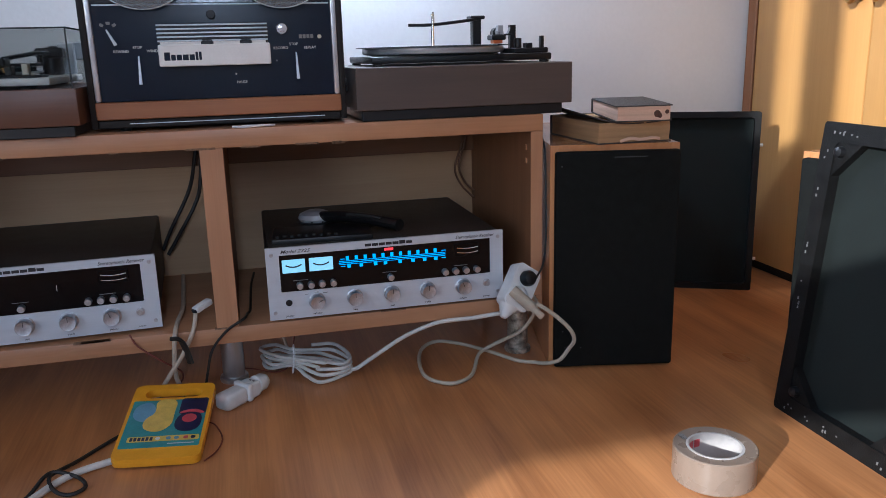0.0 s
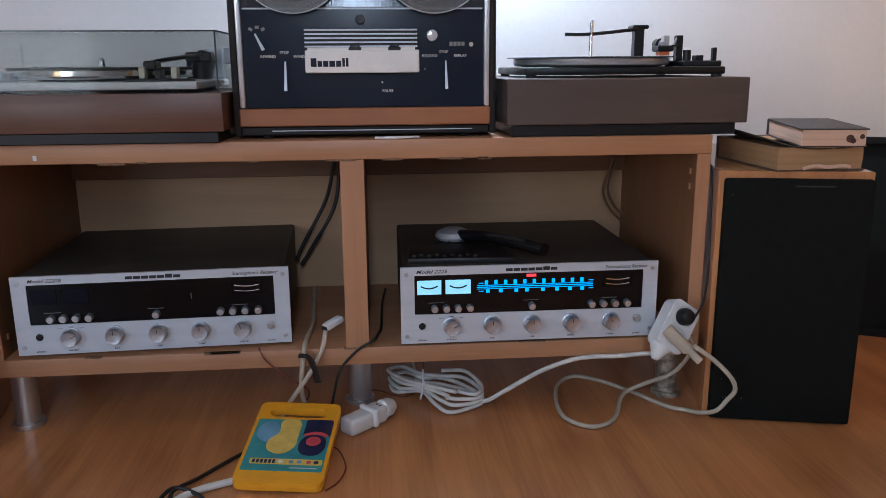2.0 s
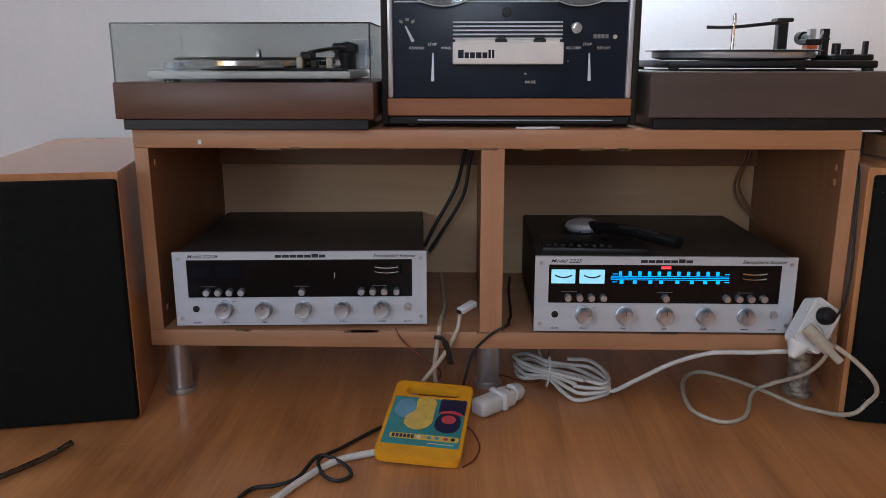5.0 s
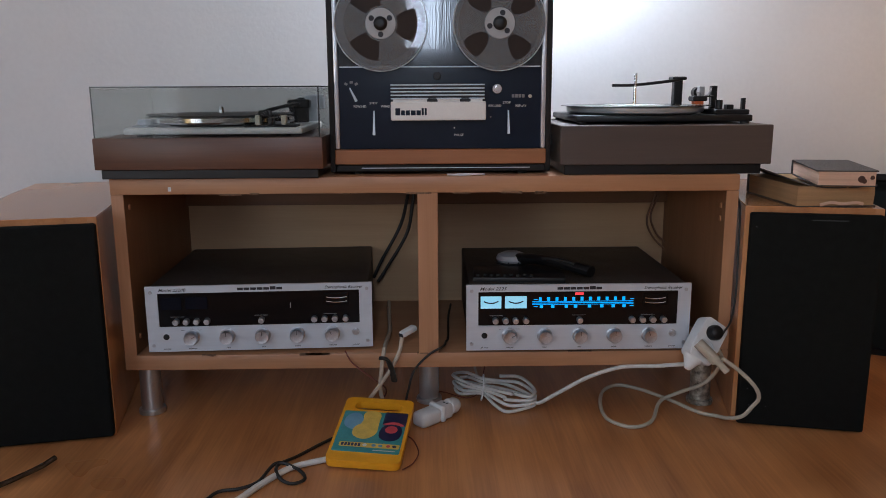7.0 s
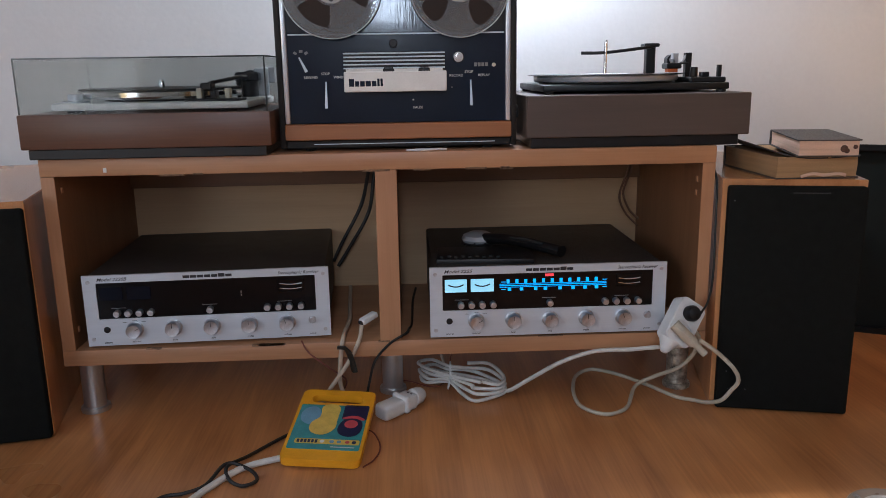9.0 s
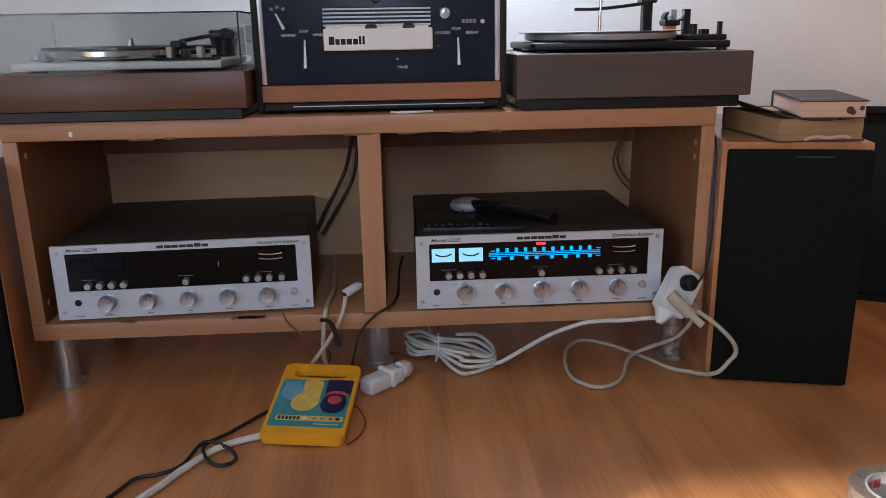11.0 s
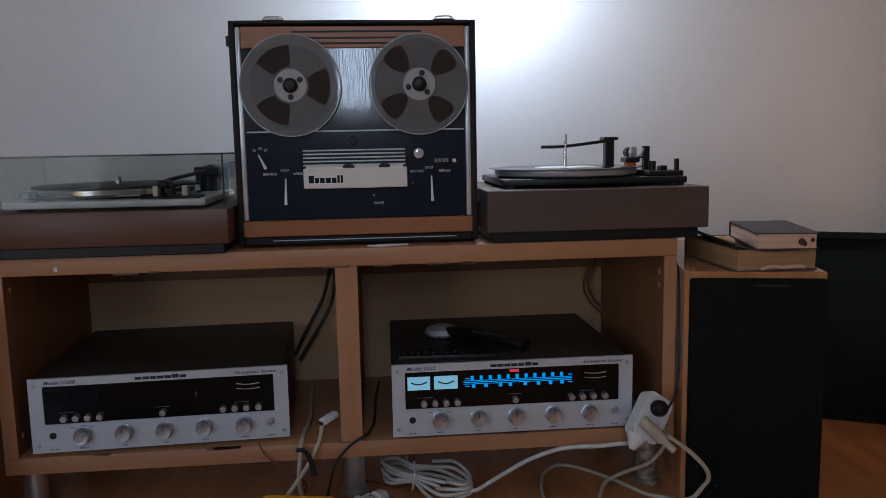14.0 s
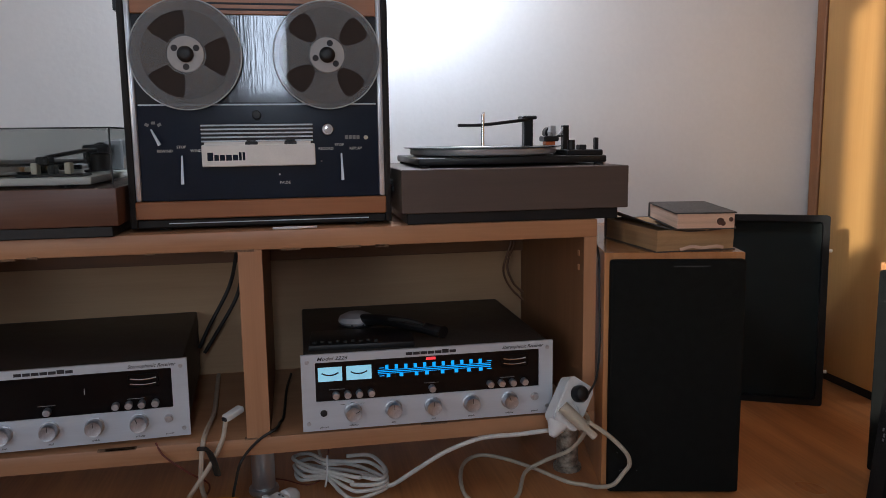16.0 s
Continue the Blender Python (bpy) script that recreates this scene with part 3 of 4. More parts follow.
receiver(pose(-0.3055, 0.013, 0.1425, 0, 0, 2.9), False, "2220B", "vintage silver-faced stereo receiver, switched off, in a black vinyl cabinet")
receiver(pose(0.312, -0.008, 0.1425), True, "2225", "vintage silver-faced stereo receiver, switched on with a glowing blue dial")

# ---- reel tape recorder ----
dk = thing("tape_recorder", pose(0.0475, 0.032, CT), "vintage reel-to-reel tape recorder with dark blue panel in a black case", "tape recorder")
HW, HH = 0.2085, 0.387
part("case", box(-HW, HW, 0.012, 0.205, 0.006, HH, 0.004, 2), M_CASE, dk, "black covered wooden case")
for x in (-HW, HW - 0.010):
    part("case_edge", box(x, x + 0.010, -0.004, 0.012, 0.006, HH - 0.001, 0.002, 2), M_CASE, dk)
part("case_edge", box(-HW + 0.010, HW - 0.010, -0.004, 0.012, HH - 0.008, HH - 0.001, 0.002), M_CASE, dk)
part("case_edge", box(-HW + 0.010, HW - 0.010, -0.002, 0.012, 0.006, 0.020, 0.002), M_CASE, dk)
part("panel", box(-0.190, 0.190, 0.004, 0.0122, 0.049, 0.340, 0.0008), M_NAVY, dk, "glossy dark blue control panel")
part("upper_panel", box(-0.1895, 0.1895, 0.0028, 0.0042, 0.203, 0.340, 0.0003), M_UPPER, dk, "grey-blue satin upper panel")
for x in (-0.1985, 0.1895):
    part("chrome_strip", box(x, x + 0.009, -0.003, 0.012, 0.049, 0.376, 0.003, 2), M_STRIP, dk, "bright metal side strip")
part("trim_line", box(-0.187, 0.187, 0.0012, 0.0045, 0.1995, 0.2020, 0.0004), M_SILVER, dk, "thin silver line")
part("wood_strip", box(-0.1995, 0.1995, -0.006, 0.0118, 0.0205, 0.0485, 0.0015), M_TEAKSTRIP, dk, "reddish teak strip")
vent = part("vent_panel", box(-0.1895, 0.1895, 0.0, 0.0118, 0.3405, 0.3765, 0.001), M_TEAKSTRIP, dk, "teak vent panel")
for z, w in ((0.3675, 0.110), (0.3570, 0.090), (0.3480, 0.075)):
    part("slot", box(-w + 0.005, w + 0.005, -0.0004, 0.002, z - 0.0016, z + 0.0016, 0), M_INK, vent)
part("base_lip", box(-0.15, 0.17, -0.0035, -0.002, 0.0125, 0.0140, 0), M_SILVER, dk)
for x in (-0.16, 0.16):
    for y in (0.03, 0.18):
        part("foot", disc(0.010, 0.0062, (x, y, 0), n=16), M_RUBBER, dk)
for x in (-0.135, 0.155):
    c = part("catch", box(x - 0.018, x + 0.018, 0.004, 0.018, HH, HH + 0.004, 0.001), M_CHROME, dk, "chrome lid catch")
    part("loop", tube([(x - 0.015, 0.008, HH + 0.004), (x - 0.011, 0.004, HH + 0.0058), (x + 0.011, 0.004, HH + 0.0058), (x + 0.015, 0.008, HH + 0.004)], 0.0014, 8, 4), M_CHROME, c)
part("hinge_lug", box(-HW - 0.006, -HW, 0.004, 0.03, 0.345, 0.362, 0.001), M_BLACK, dk)
part("side_knob", disc(0.006, 0.007, (HW + 0.001, 0.04, 0.068), "x", 14), M_BLACK, dk)
part("side_knob", disc(0.006, 0.007, (HW + 0.001, 0.07, 0.055), "x", 14), M_BLACK, dk)


def sector(a0, a1, r0, r1, n=8):
    out = [(r1 * math.cos(radians(a0 + (a1 - a0) * k / n)), r1 * math.sin(radians(a0 + (a1 - a0) * k / n))) for k in range(n + 1)]
    return out + [(r0 * math.cos(radians(a1 + (a0 - a1) * k / n)), r0 * math.sin(radians(a1 + (a0 - a1) * k / n))) for k in range(n + 1)]


def softened(loop, times=2):
    for _ in range(times):
        loop = [q for i in range(len(loop)) for q in (
            tuple(0.75 * a + 0.25 * b for a, b in zip(loop[i], loop[(i + 1) % len(loop)])),
            tuple(0.25 * a + 0.75 * b for a, b in zip(loop[i], loop[(i + 1) % len(loop)])))]
    return loop


def tape_reel(x, z, holes, pack, label):
    r = thing("tape_reel", dk.matrix_world @ Matrix.Translation((x, -0.004, z)), label, "tape reel", "reels on the recorder")
    up = Matrix.Translation((0, -0.012, 0)) @ UPRIGHT
    part("front_flange", moved(plate(ring_pts(0.0845, 72), holes, 0.0014), up), M_REEL, r, "clear scratched plastic flange")
    part("back_flange", moved(plate(ring_pts(0.0845, 72), holes, 0.0014), Matrix.Translation((0, -0.002, 0)) @ UPRIGHT), M_REEL, r)
    part("tape_pack", disc(pack, 0.0060, (0, -0.0045, 0), "y", 64), M_TAPE_BROWN, r, "wound brown magnetic tape")
    part("rim", moved(tube([(x, y, 0) for x, y in ring_pts(0.0845, 48)], 0.0010, 6, 2, closed=True), Matrix.Translation((0, -0.0127, 0)) @ UPRIGHT), M_RIM, r)
    part("hub", disc(0.0275, 0.0125, (0, -0.0022, 0), "y", 40), M_HUB, r, "grey plastic hub")
    part("spindle", lathe([(0.0125, 0), (0.0125, 0.004), (0.0095, 0.007), (0.006, 0.008), (0, 0.008)], (0, -0.0148, 0), "y", 28), M_BLACK, r, "black spindle cap")
    for a in (30, 150, 270) if len(holes) == 3 else (75, 195, 315):
        part("hub_hole", disc(0.0050, 0.0006, (0.0190 * math.cos(radians(a)), -0.0147, 0.0190 * math.sin(radians(a))), "y", 18, 0.0001), M_INK, r)
    return r


left_holes = [softened(sector(c - 29, c + 29, 0.031, 0.0665), 1) for c in (118, 357, 237)]
right_holes = [softened([((0.0535 + u) * math.cos(radians(c)) - v * math.sin(radians(c)), (0.0535 + u) * math.sin(radians(c)) + v * math.cos(radians(c))) for u, v in ((-0.024, -0.008), (0.004, -0.021), (0.021, -0.017), (0.021, 0.017), (0.004, 0.021), (-0.024, 0.008))], 3) for c in (40, 131, 220, 310)]
tape_reel(-0.108, 0.277, left_holes, 0.068, "seven-inch clear plastic tape reel with three wide openings")
tape_reel(0.109, 0.277, right_holes, 0.0755, "seven-inch clear plastic tape reel with four rounded openings")

cover = part("head_cover", box(-0.092, 0.082, -0.020, 0.004, 0.137, 0.170, 0.002), M_BLACK, dk, "ridged black head cover")
for i in range(5):
    part("ridge", box(-0.092, 0.082, -0.0225, -0.0195, 0.1690 - 0.0062 * i - 0.0026, 0.1690 - 0.0062 * i, 0.0006), M_SILVER, cover)
part("tape_guide", box(-0.088, 0.078, -0.0208, -0.019, 0.1370, 0.1415, 0.0004), M_OFFWHITE, cover)
for x in (-0.015, 0.046):
    part("roller", disc(0.010, 0.004, (x, -0.0185, 0.138), "y", 20), M_BLACK, cover)
plt = part("name_plate", box(-0.092, 0.0845, -0.0235, -0.004, 0.1030, 0.1375, 0.0015), M_OFFWHITE, dk, "white name plate")
for i, (w, h) in enumerate(((0.009, 0.013), (0.007, 0.009), (0.008, 0.009), (0.009, 0.009), (0.008, 0.009), (0.004, 0.013), (0.004, 0.013))):
    x = -0.0835 + sum((0.0105, 0.0085, 0.0095, 0.0105, 0.0095, 0.0055, 0)[:i])
    part("mark_bar", box(x, x + w, -0.0239, -0.0230, 0.1125, 0.1125 + h, 0.0003), M_NAVY, plt)
part("meter_knob", lathe([(0.0100, 0), (0.0100, 0.004), (0.0085, 0.006), (0.0060, 0.006), (0.0055, 0.009), (0, 0.0095)], (0.1065, 0.004, 0.160), "y", 28), M_CHROME, dk, "chrome ringed knob")
part("centre_knob", lathe([(0.0072, 0), (0.0072, 0.010), (0.006, 0.0115), (0, 0.012)], (-0.0060, 0.004, 0.184), "y", 24), M_BLACK, dk)


def lever(x0, z0, x1, z1):
    d = Vector((x1 - x0, 0, z1 - z0))
    b = bmesh.new()
    n = Vector((-d.z, 0, d.x)).normalized()
    vs = []
    for s, w, y in ((0, 0.0012, -0.004), (1, 0.0026, -0.012)):
        p = Vector((x0, 0, z0)) + d * s
        vs.append([b.verts.new(p + n * a * w + Vector((0, y + c, 0))) for a, c in ((-1, 0), (1, 0), (1, -0.003), (-1, -0.003))])
    for i in range(4):
        b.faces.new((vs[0][i], vs[0][(i + 1) % 4], vs[1][(i + 1) % 4], vs[1][i]))
    b.faces.new(vs[0][::-1])
    b.faces.new(vs[1])
    bmesh.ops.recalc_face_normals(b, faces=b.faces[:])
    bmesh.ops.bevel(b, geom=b.edges[:], offset=0.0005, segments=1, affect="EDGES")
    part("lever", b, M_SILVER, dk, "slim tapered silver lever")


lever(-0.1685, 0.163, -0.1555, 0.138)
lever(-0.1240, 0.121, -0.1245, 0.076)
lever(0.1275, 0.121, 0.1280, 0.077)
for x, z, w in ((-0.151, 0.1265, "REWIND"), (-0.1255, 0.1325, "STOP"), (-0.103, 0.1265, "WIND"), (0.103, 0.1265, "RECORD"), (0.125, 0.1325, "STOP"), (0.152, 0.1265, "REPLAY"), (0.035, 0.0725, "PAUSE")):
    text("lettering", w, (x, 0.0036, z), 0.0062, M_PRINT, dk)
for x, z, a in ((-0.176, 0.170, 30), (-0.166, 0.173, 0), (-0.157, 0.170, -30)):
    part("print_mark", box(-0.003, 0.003, 0.0032, 0.0042, -0.0022, 0.0022, 0), M_PRINT_DIM, dk).matrix_basis = Matrix.Translation((x, 0, z)) @ Matrix.Rotation(radians(a), 4, "Y")
for i in range(4):
    part("counter_wheel", box(0.1345 + 0.0064 * i, 0.1395 + 0.0064 * i, 0.0028, 0.0042, 0.1435, 0.1500, 0.0003), M_PRINT_DIM, dk)
part("reset_button", disc(0.0035, 0.004, (0.1690, 0.004, 0.146), "y", 16), M_IVORY, dk)
part("pause_lamp", disc(0.0016, 0.001, (0.0265, 0.0042, 0.0880), "y", 12), M_PRINT, dk)
part("screw", disc(0.0016, 0.001, (0.0950, 0.0042, 0.1080), "y", 12), M_PRINT_DIM, dk)

# ---- turntable with a smoked lid ----
tl = thing("record_player", pose(-0.3775, -0.020, CT), "walnut-plinth record player under a closed smoked lid", "record player")
part("base", box(-0.199, 0.199, 0.006, 0.315, 0.0, 0.0172, 0.0015), M_BLACK, tl, "black recessed base")
part("plinth", box(-0.2085, 0.2085, 0.0, 0.325, 0.0172, 0.0752, 0.002, 2), M_WALNUT, tl, "dark walnut plinth")
part("top_plate", box(-0.158, 0.170, 0.018, 0.300, 0.0800, 0.0925, 0.004, 2), M_OFFWHITE, tl, "off-white deck plate")
for x in (-0.13, 0.13):
    for y in (0.05, 0.29):
        part("spring_mount", disc(0.014, 0.006, (x, y, 0.0748), n=16), M_BLACK, tl)
part("platter", lathe([(0.125, 0), (0.142, 0.002), (0.1445, 0.005), (0.1445, 0.0125), (0.1425, 0.0140)], (-0.012, 0.158, 0.0960), n=72), M_CHROME, tl, "bright aluminium platter")
part("mat", lathe([(0.140, 0), (0.1425, 0.001), (0.1425, 0.0035), (0.139, 0.0045), (0.055, 0.0040), (0.052, 0.0045), (0, 0.0045)], (-0.012, 0.158, 0.1100), n=72), M_MAT, tl, "black rubber mat")
part("bearing", disc(0.10, 0.005, (-0.012, 0.158, 0.0920), n=40), M_BLACK, tl)
part("spindle", lathe([(0.0055, 0), (0.0055, 0.010), (0.0035, 0.014), (0, 0.0150)], (-0.012, 0.158, 0.1145), n=16), M_CHROME, tl)
part("speed_knob", lathe([(0.022, 0), (0.022, 0.003), (0.013, 0.004), (0.0125, 0.013), (0.0115, 0.0145), (0, 0.0148)], (-0.130, 0.055, 0.0925), n=32), M_KNOB, tl, "ribbed aluminium speed knob")
ctl = part("control_plate", box(0.062, 0.158, 0.022, 0.075, 0.0925, 0.0965, 0.001), M_BLACK, tl, "black control plate")
for x in (0.086, 0.134):
    part("key", box(x - 0.0045, x + 0.0045, 0.030, 0.050, 0.0965, 0.1140, 0.0012), M_IVORY, ctl, "ivory lever key")
part("key", box(0.104, 0.114, 0.034, 0.058, 0.0965, 0.110, 0.001), M_BLACK, ctl)
arm = part("tonearm", tube([(0.128, 0.255, 0.130), (0.128, 0.18, 0.131), (0.115, 0.11, 0.127), (0.098, 0.062, 0.122)], 0.0036, 10, 5), M_BLACK, tl, "slim black tonearm")
part("headshell", box(0.087, 0.106, 0.036, 0.070, 0.111, 0.123, 0.002), M_BLACK, arm)
part("pivot", disc(0.020, 0.030, (0.128, 0.255, 0.0925), n=24), M_BLACK, arm)
part("yoke", box(0.105, 0.151, 0.240, 0.272, 0.122, 0.140, 0.003), M_BLACK, arm)
part("counterweight", disc(0.013, 0.030, (0.128, 0.305, 0.131), "y", 24), M_BLACK, arm)
part("arm_lift", box(0.115, 0.122, 0.205, 0.222, 0.0925, 0.128, 0.001), M_BLACK, arm)
part("bias_bracket", box(0.135, 0.163, 0.285, 0.300, 0.0925, 0.148, 0.002), M_SILVERGREY, tl)
lid = part("lid", box(-0.2045, 0.2045, 0.0022, 0.0052, 0.0754, 0.1640, 0.0), M_SMOKE, tl, "smoked acrylic lid")
part("lid_back", box(-0.2045, 0.2045, 0.315, 0.318, 0.0754, 0.1640, 0.0), M_SMOKE, lid)
part("lid_side", box(-0.2045, -0.2015, 0.0056, 0.3146, 0.0754, 0.1638, 0.0), M_SMOKE_SIDE, lid)
part("lid_side", box(0.2015, 0.2045, 0.0056, 0.3146, 0.0754, 0.1638, 0.0), M_SMOKE_SIDE, lid)
part("lid_top", box(-0.2045, 0.2045, 0.0022, 0.318, 0.1641, 0.1670, 0.0), M_SMOKE, lid)
for x in (-0.2050, 0.2030):
    part("lid_edge", box(x, x + 0.0020, 0.0015, 0.0028, 0.0756, 0.1670, 0.0), M_SMOKE_EDGE, lid)
part("lid_edge", box(-0.2045, 0.2045, 0.0012, 0.0030, 0.1645, 0.1672, 0.0), M_SMOKE_EDGE, lid)
part("lid_edge", box(0.2030, 0.2048, 0.003, 0.315, 0.1645, 0.1672, 0.0), M_SMOKE_EDGE, lid)
part("lid_edge", box(0.2030, 0.2048, 0.3140, 0.3190, 0.0756, 0.1645, 0.0), M_SMOKE_EDGE, lid)
part("hinge", box(0.145, 0.175, 0.305, 0.326, 0.118, 0.150, 0.002), M_SILVERGREY, tl)
part("side_socket", disc(0.010, 0.010, (0.2085, 0.12, 0.042), "x", 18), M_BLACK, tl)
for o in bpy.data.objects:
    if o.name.startswith("lid"):
        o.visible_shadow = False

# ---- autochanger turntable ----
tr = thing("record_player", pose(0.469, 0.0, CT), "open record player with black autochanger deck on a grey-brown plinth", "record player")
part("base", box(-0.189, 0.184, 0.010, 0.345, 0.0, 0.0190, 0.0015), M_BLACK, tr, "black recessed base")
part("plinth", box(-0.199, 0.199, 0.0, 0.355, 0.0190, 0.0920, 0.0015), M_GREYWOOD, tr, "dark grey-brown plinth")
part("deck_plate", box(-0.163, 0.177, 0.045, 0.325, 0.0965, 0.1090, 0.003, 2), M_BLACK, tr, "black deck plate")
for x in (-0.15, 0.165):
    for y in (0.055, 0.315):
        part("spring_mount", disc(0.009, 0.005, (x, y, 0.0918), n=16), M_BLACK, tr)
part("platter", lathe([(0.120, 0), (0.136, 0.003), (0.138, 0.006), (0.138, 0.013), (0.136, 0.0145)], (-0.019, 0.175, 0.1095), n=72), M_SILVERGREY, tr, "grey metal platter")
part("bearing", disc(0.12, 0.003, (-0.019, 0.175, 0.1080), n=40), M_BLACK, tr)
rec = part("record", lathe([(0.1490, 0), (0.1505, 0.0008), (0.1490, 0.0016), (0.052, 0.0013), (0.0, 0.0013)], (-0.019, 0.175, 0.1245), n=96), M_RECORD, tr, "black vinyl record")
part("label", disc(0.060, 0.0004, (-0.019, 0.175, 0.1258), n=48, bevel=0.0001), M_LABEL, rec, "pale paper label")
part("spindle", lathe([(0.0034, 0), (0.0034, 0.040), (0.0026, 0.042), (0.0026, 0.060), (0.001, 0.062)], (-0.019, 0.175, 0.1258), n=14), M_CHROME, tr, "tall changer spindle")
part("spindle_tip", box(-0.0185, -0.0150, 0.1735, 0.1765, 0.168, 0.1905, 0.001), M_CHROME, tr)
part("overarm", tube([(-0.068, 0.165, 0.1655), (-0.02, 0.175, 0.1660), (0.06, 0.195, 0.1740), (0.086, 0.205, 0.1775)], 0.0032, 8, 4), M_BLACK, tr, "black record balance arm")
part("arm_post", box(0.072, 0.090, 0.205, 0.225, 0.109, 0.1815, 0.002), M_BLACK, tr)
part("post_cap", box(0.066, 0.096, 0.198, 0.230, 0.176, 0.183, 0.002), M_BLACK, tr)
ar = part("tonearm", tube([(0.150, 0.285, 0.150), (0.128, 0.22, 0.152), (0.108, 0.155, 0.146), (0.094, 0.115, 0.140)], 0.0048, 8, 4), M_BLACK, tr, "black tonearm")
part("headshell", box(0.076, 0.104, 0.092, 0.125, 0.134, 0.144, 0.002), M_BLACK, ar)
part("cartridge", box(0.080, 0.098, 0.096, 0.116, 0.1275, 0.1345, 0.001), M_ORANGE, ar, "orange cartridge")
part("finger_lift", box(0.100, 0.116, 0.092, 0.097, 0.142, 0.145, 0.0006), M_BLACK, ar)
part("weight", disc(0.012, 0.022, (0.150, 0.300, 0.150), "y", 20), M_BLACK, ar)
part("bracket", box(0.110, 0.121, 0.16, 0.175, 0.140, 0.163, 0.001), M_SILVERGREY, ar)
part("arm_rest", box(0.146, 0.158, 0.19, 0.205, 0.109, 0.164, 0.001), M_BLACK, tr)
part("rest_clip", tube([(0.133, 0.19, 0.143), (0.139, 0.19, 0.147), (0.144, 0.19, 0.156), (0.144, 0.19, 0.160)], 0.002, 6, 3), M_SILVERGREY, tr)
cb = part("control_block", box(0.110, 0.176, 0.060, 0.150, 0.109, 0.1185, 0.002), M_BLACK, tr)
part("control_lever", box(0.168, 0.175, 0.080, 0.090, 0.1185, 0.140, 0.001), M_BLACK, cb)
part("control_lever", disc(0.007, 0.018, (0.126, 0.090, 0.1185), n=16), M_BLACK, cb)
part("control_lever", box(0.139, 0.152, 0.08, 0.10, 0.1185, 0.1275, 0.001), M_BLACK, cb)
part("cable_plug", box(-0.2045, -0.199, 0.10, 0.13, 0.05, 0.062, 0.001), M_BLACK, tr)


# ---- speakers ----
def speaker(m, w, h, d, label, lip=0.012):
    """Origin at the bottom of the front's middle; the grille stands slightly proud."""
    s = thing("loudspeaker", m, label, "loudspeaker", "pair of loudspeakers")
    x = w / 2
    part("side_panel", box(-x, -x + 0.016, 0, d, 0, h - 0.0005, 0.001), M_SPK_WOOD, s)
    part("side_panel", box(x - 0.016, x, 0, d, 0, h - 0.0005, 0.001), M_SPK_WOOD, s)
    part("top_panel", box(-x + 0.0005, x - 0.0005, 0.0005, d, h - 0.016, h, 0.001), M_SPK_TOP, s)
    part("bottom_panel", box(-x + 0.016, x - 0.016, 0, d, 0.0, 0.016, 0.001), M_SPK_WOOD, s)
    part("back_panel", box(-x + 0.016, x - 0.016, d - 0.016, d - 0.002, 0.016, h - 0.016, 0.0), M_FRAME, s)
    part("grille", box(-x + lip * 0.7, x - 0.0015, -0.016, 0.004, 0.003, h - 0.011, 0.005, 3), M_CLOTH, s, "black cloth grille")
    return s


YR = -13.0
spr_r = speaker(Matrix.Translation((0.728, -0.059, 0)) @ Matrix.Rotation(radians(YR), 4, "Z"), 0.237, 0.427, 0.46, "loudspeaker with glossy teak sides, black cloth grille and books on top")
speaker(Matrix.Translation((-0.696, -0.086, 0)) @ Matrix.Rotation(radians(12), 4, "Z"), 0.25, 0.420, 0.595, "bookshelf loudspeaker with teak sides and a black cloth grille", lip=0.006)
sp3 = speaker(Matrix.Translation((1.165, -0.173, 0)) @ Matrix.Rotation(radians(-76), 4, "Z"), 0.25, 0.391, 0.105, "smaller loudspeaker with a wooden top and dark front, beside the wardrobe")
sp3["group"] = "spare loudspeaker"


for k in range(16):
    part("stitch", box(-0.004 + 0.0038 * k, -0.0022 + 0.0038 * k, -0.0166, -0.0155, 0.4045 + 0.0008 * (k % 2), 0.4055 + 0.0008 * (k % 2), 0), M_FOAM, spr_r)
for x, z in ((-0.095, 0.075), (-0.090, 0.042), (-0.086, 0.044), (-0.079, 0.043), (-0.06, 0.042), (-0.10, 0.39)):
    part("lint", box(x, x + 0.0016, -0.0166, -0.0155, z, z + 0.0012, 0), M_FOAM, spr_r)


def grille_frame(m, w, h, label, rim=0.022):
    """A loose grille, seen from its open back: a black frame, cloth stretched over the far side."""
    g = thing("grille_frame", m, label, "speaker grille", "loose grilles")
    x = w / 2
    part("frame", moved(plate(rounded(-x, x, 0, h, 0.006), [rounded(-x + rim, x - rim, rim, h - rim, 0.01)], 0.018), Matrix.Translation((0, 0.018, 0)) @ UPRIGHT), M_FRAME, g, "black painted wooden frame")
    part("cloth", box(-x + 0.002, x - 0.002, 0.0182, 0.0200, 0.002, h - 0.002, 0), M_CLOTH2, g, "stretched dark cloth")
    return g


g1 = grille_frame(Matrix.Translation((1.144, 0.325, 0)) @ Matrix.Rotation(radians(-27), 4, "Z") @ Matrix.Rotation(radians(-2), 4, "X"), 0.280, 0.440, "large black speaker grille frame standing against the wardrobe", 0.014)
for z in (0.08, 0.36):
    part("peg", disc(0.004, 0.008, (0.140, 0.009, z), "x", 10), M_OFFWHITE, g1)
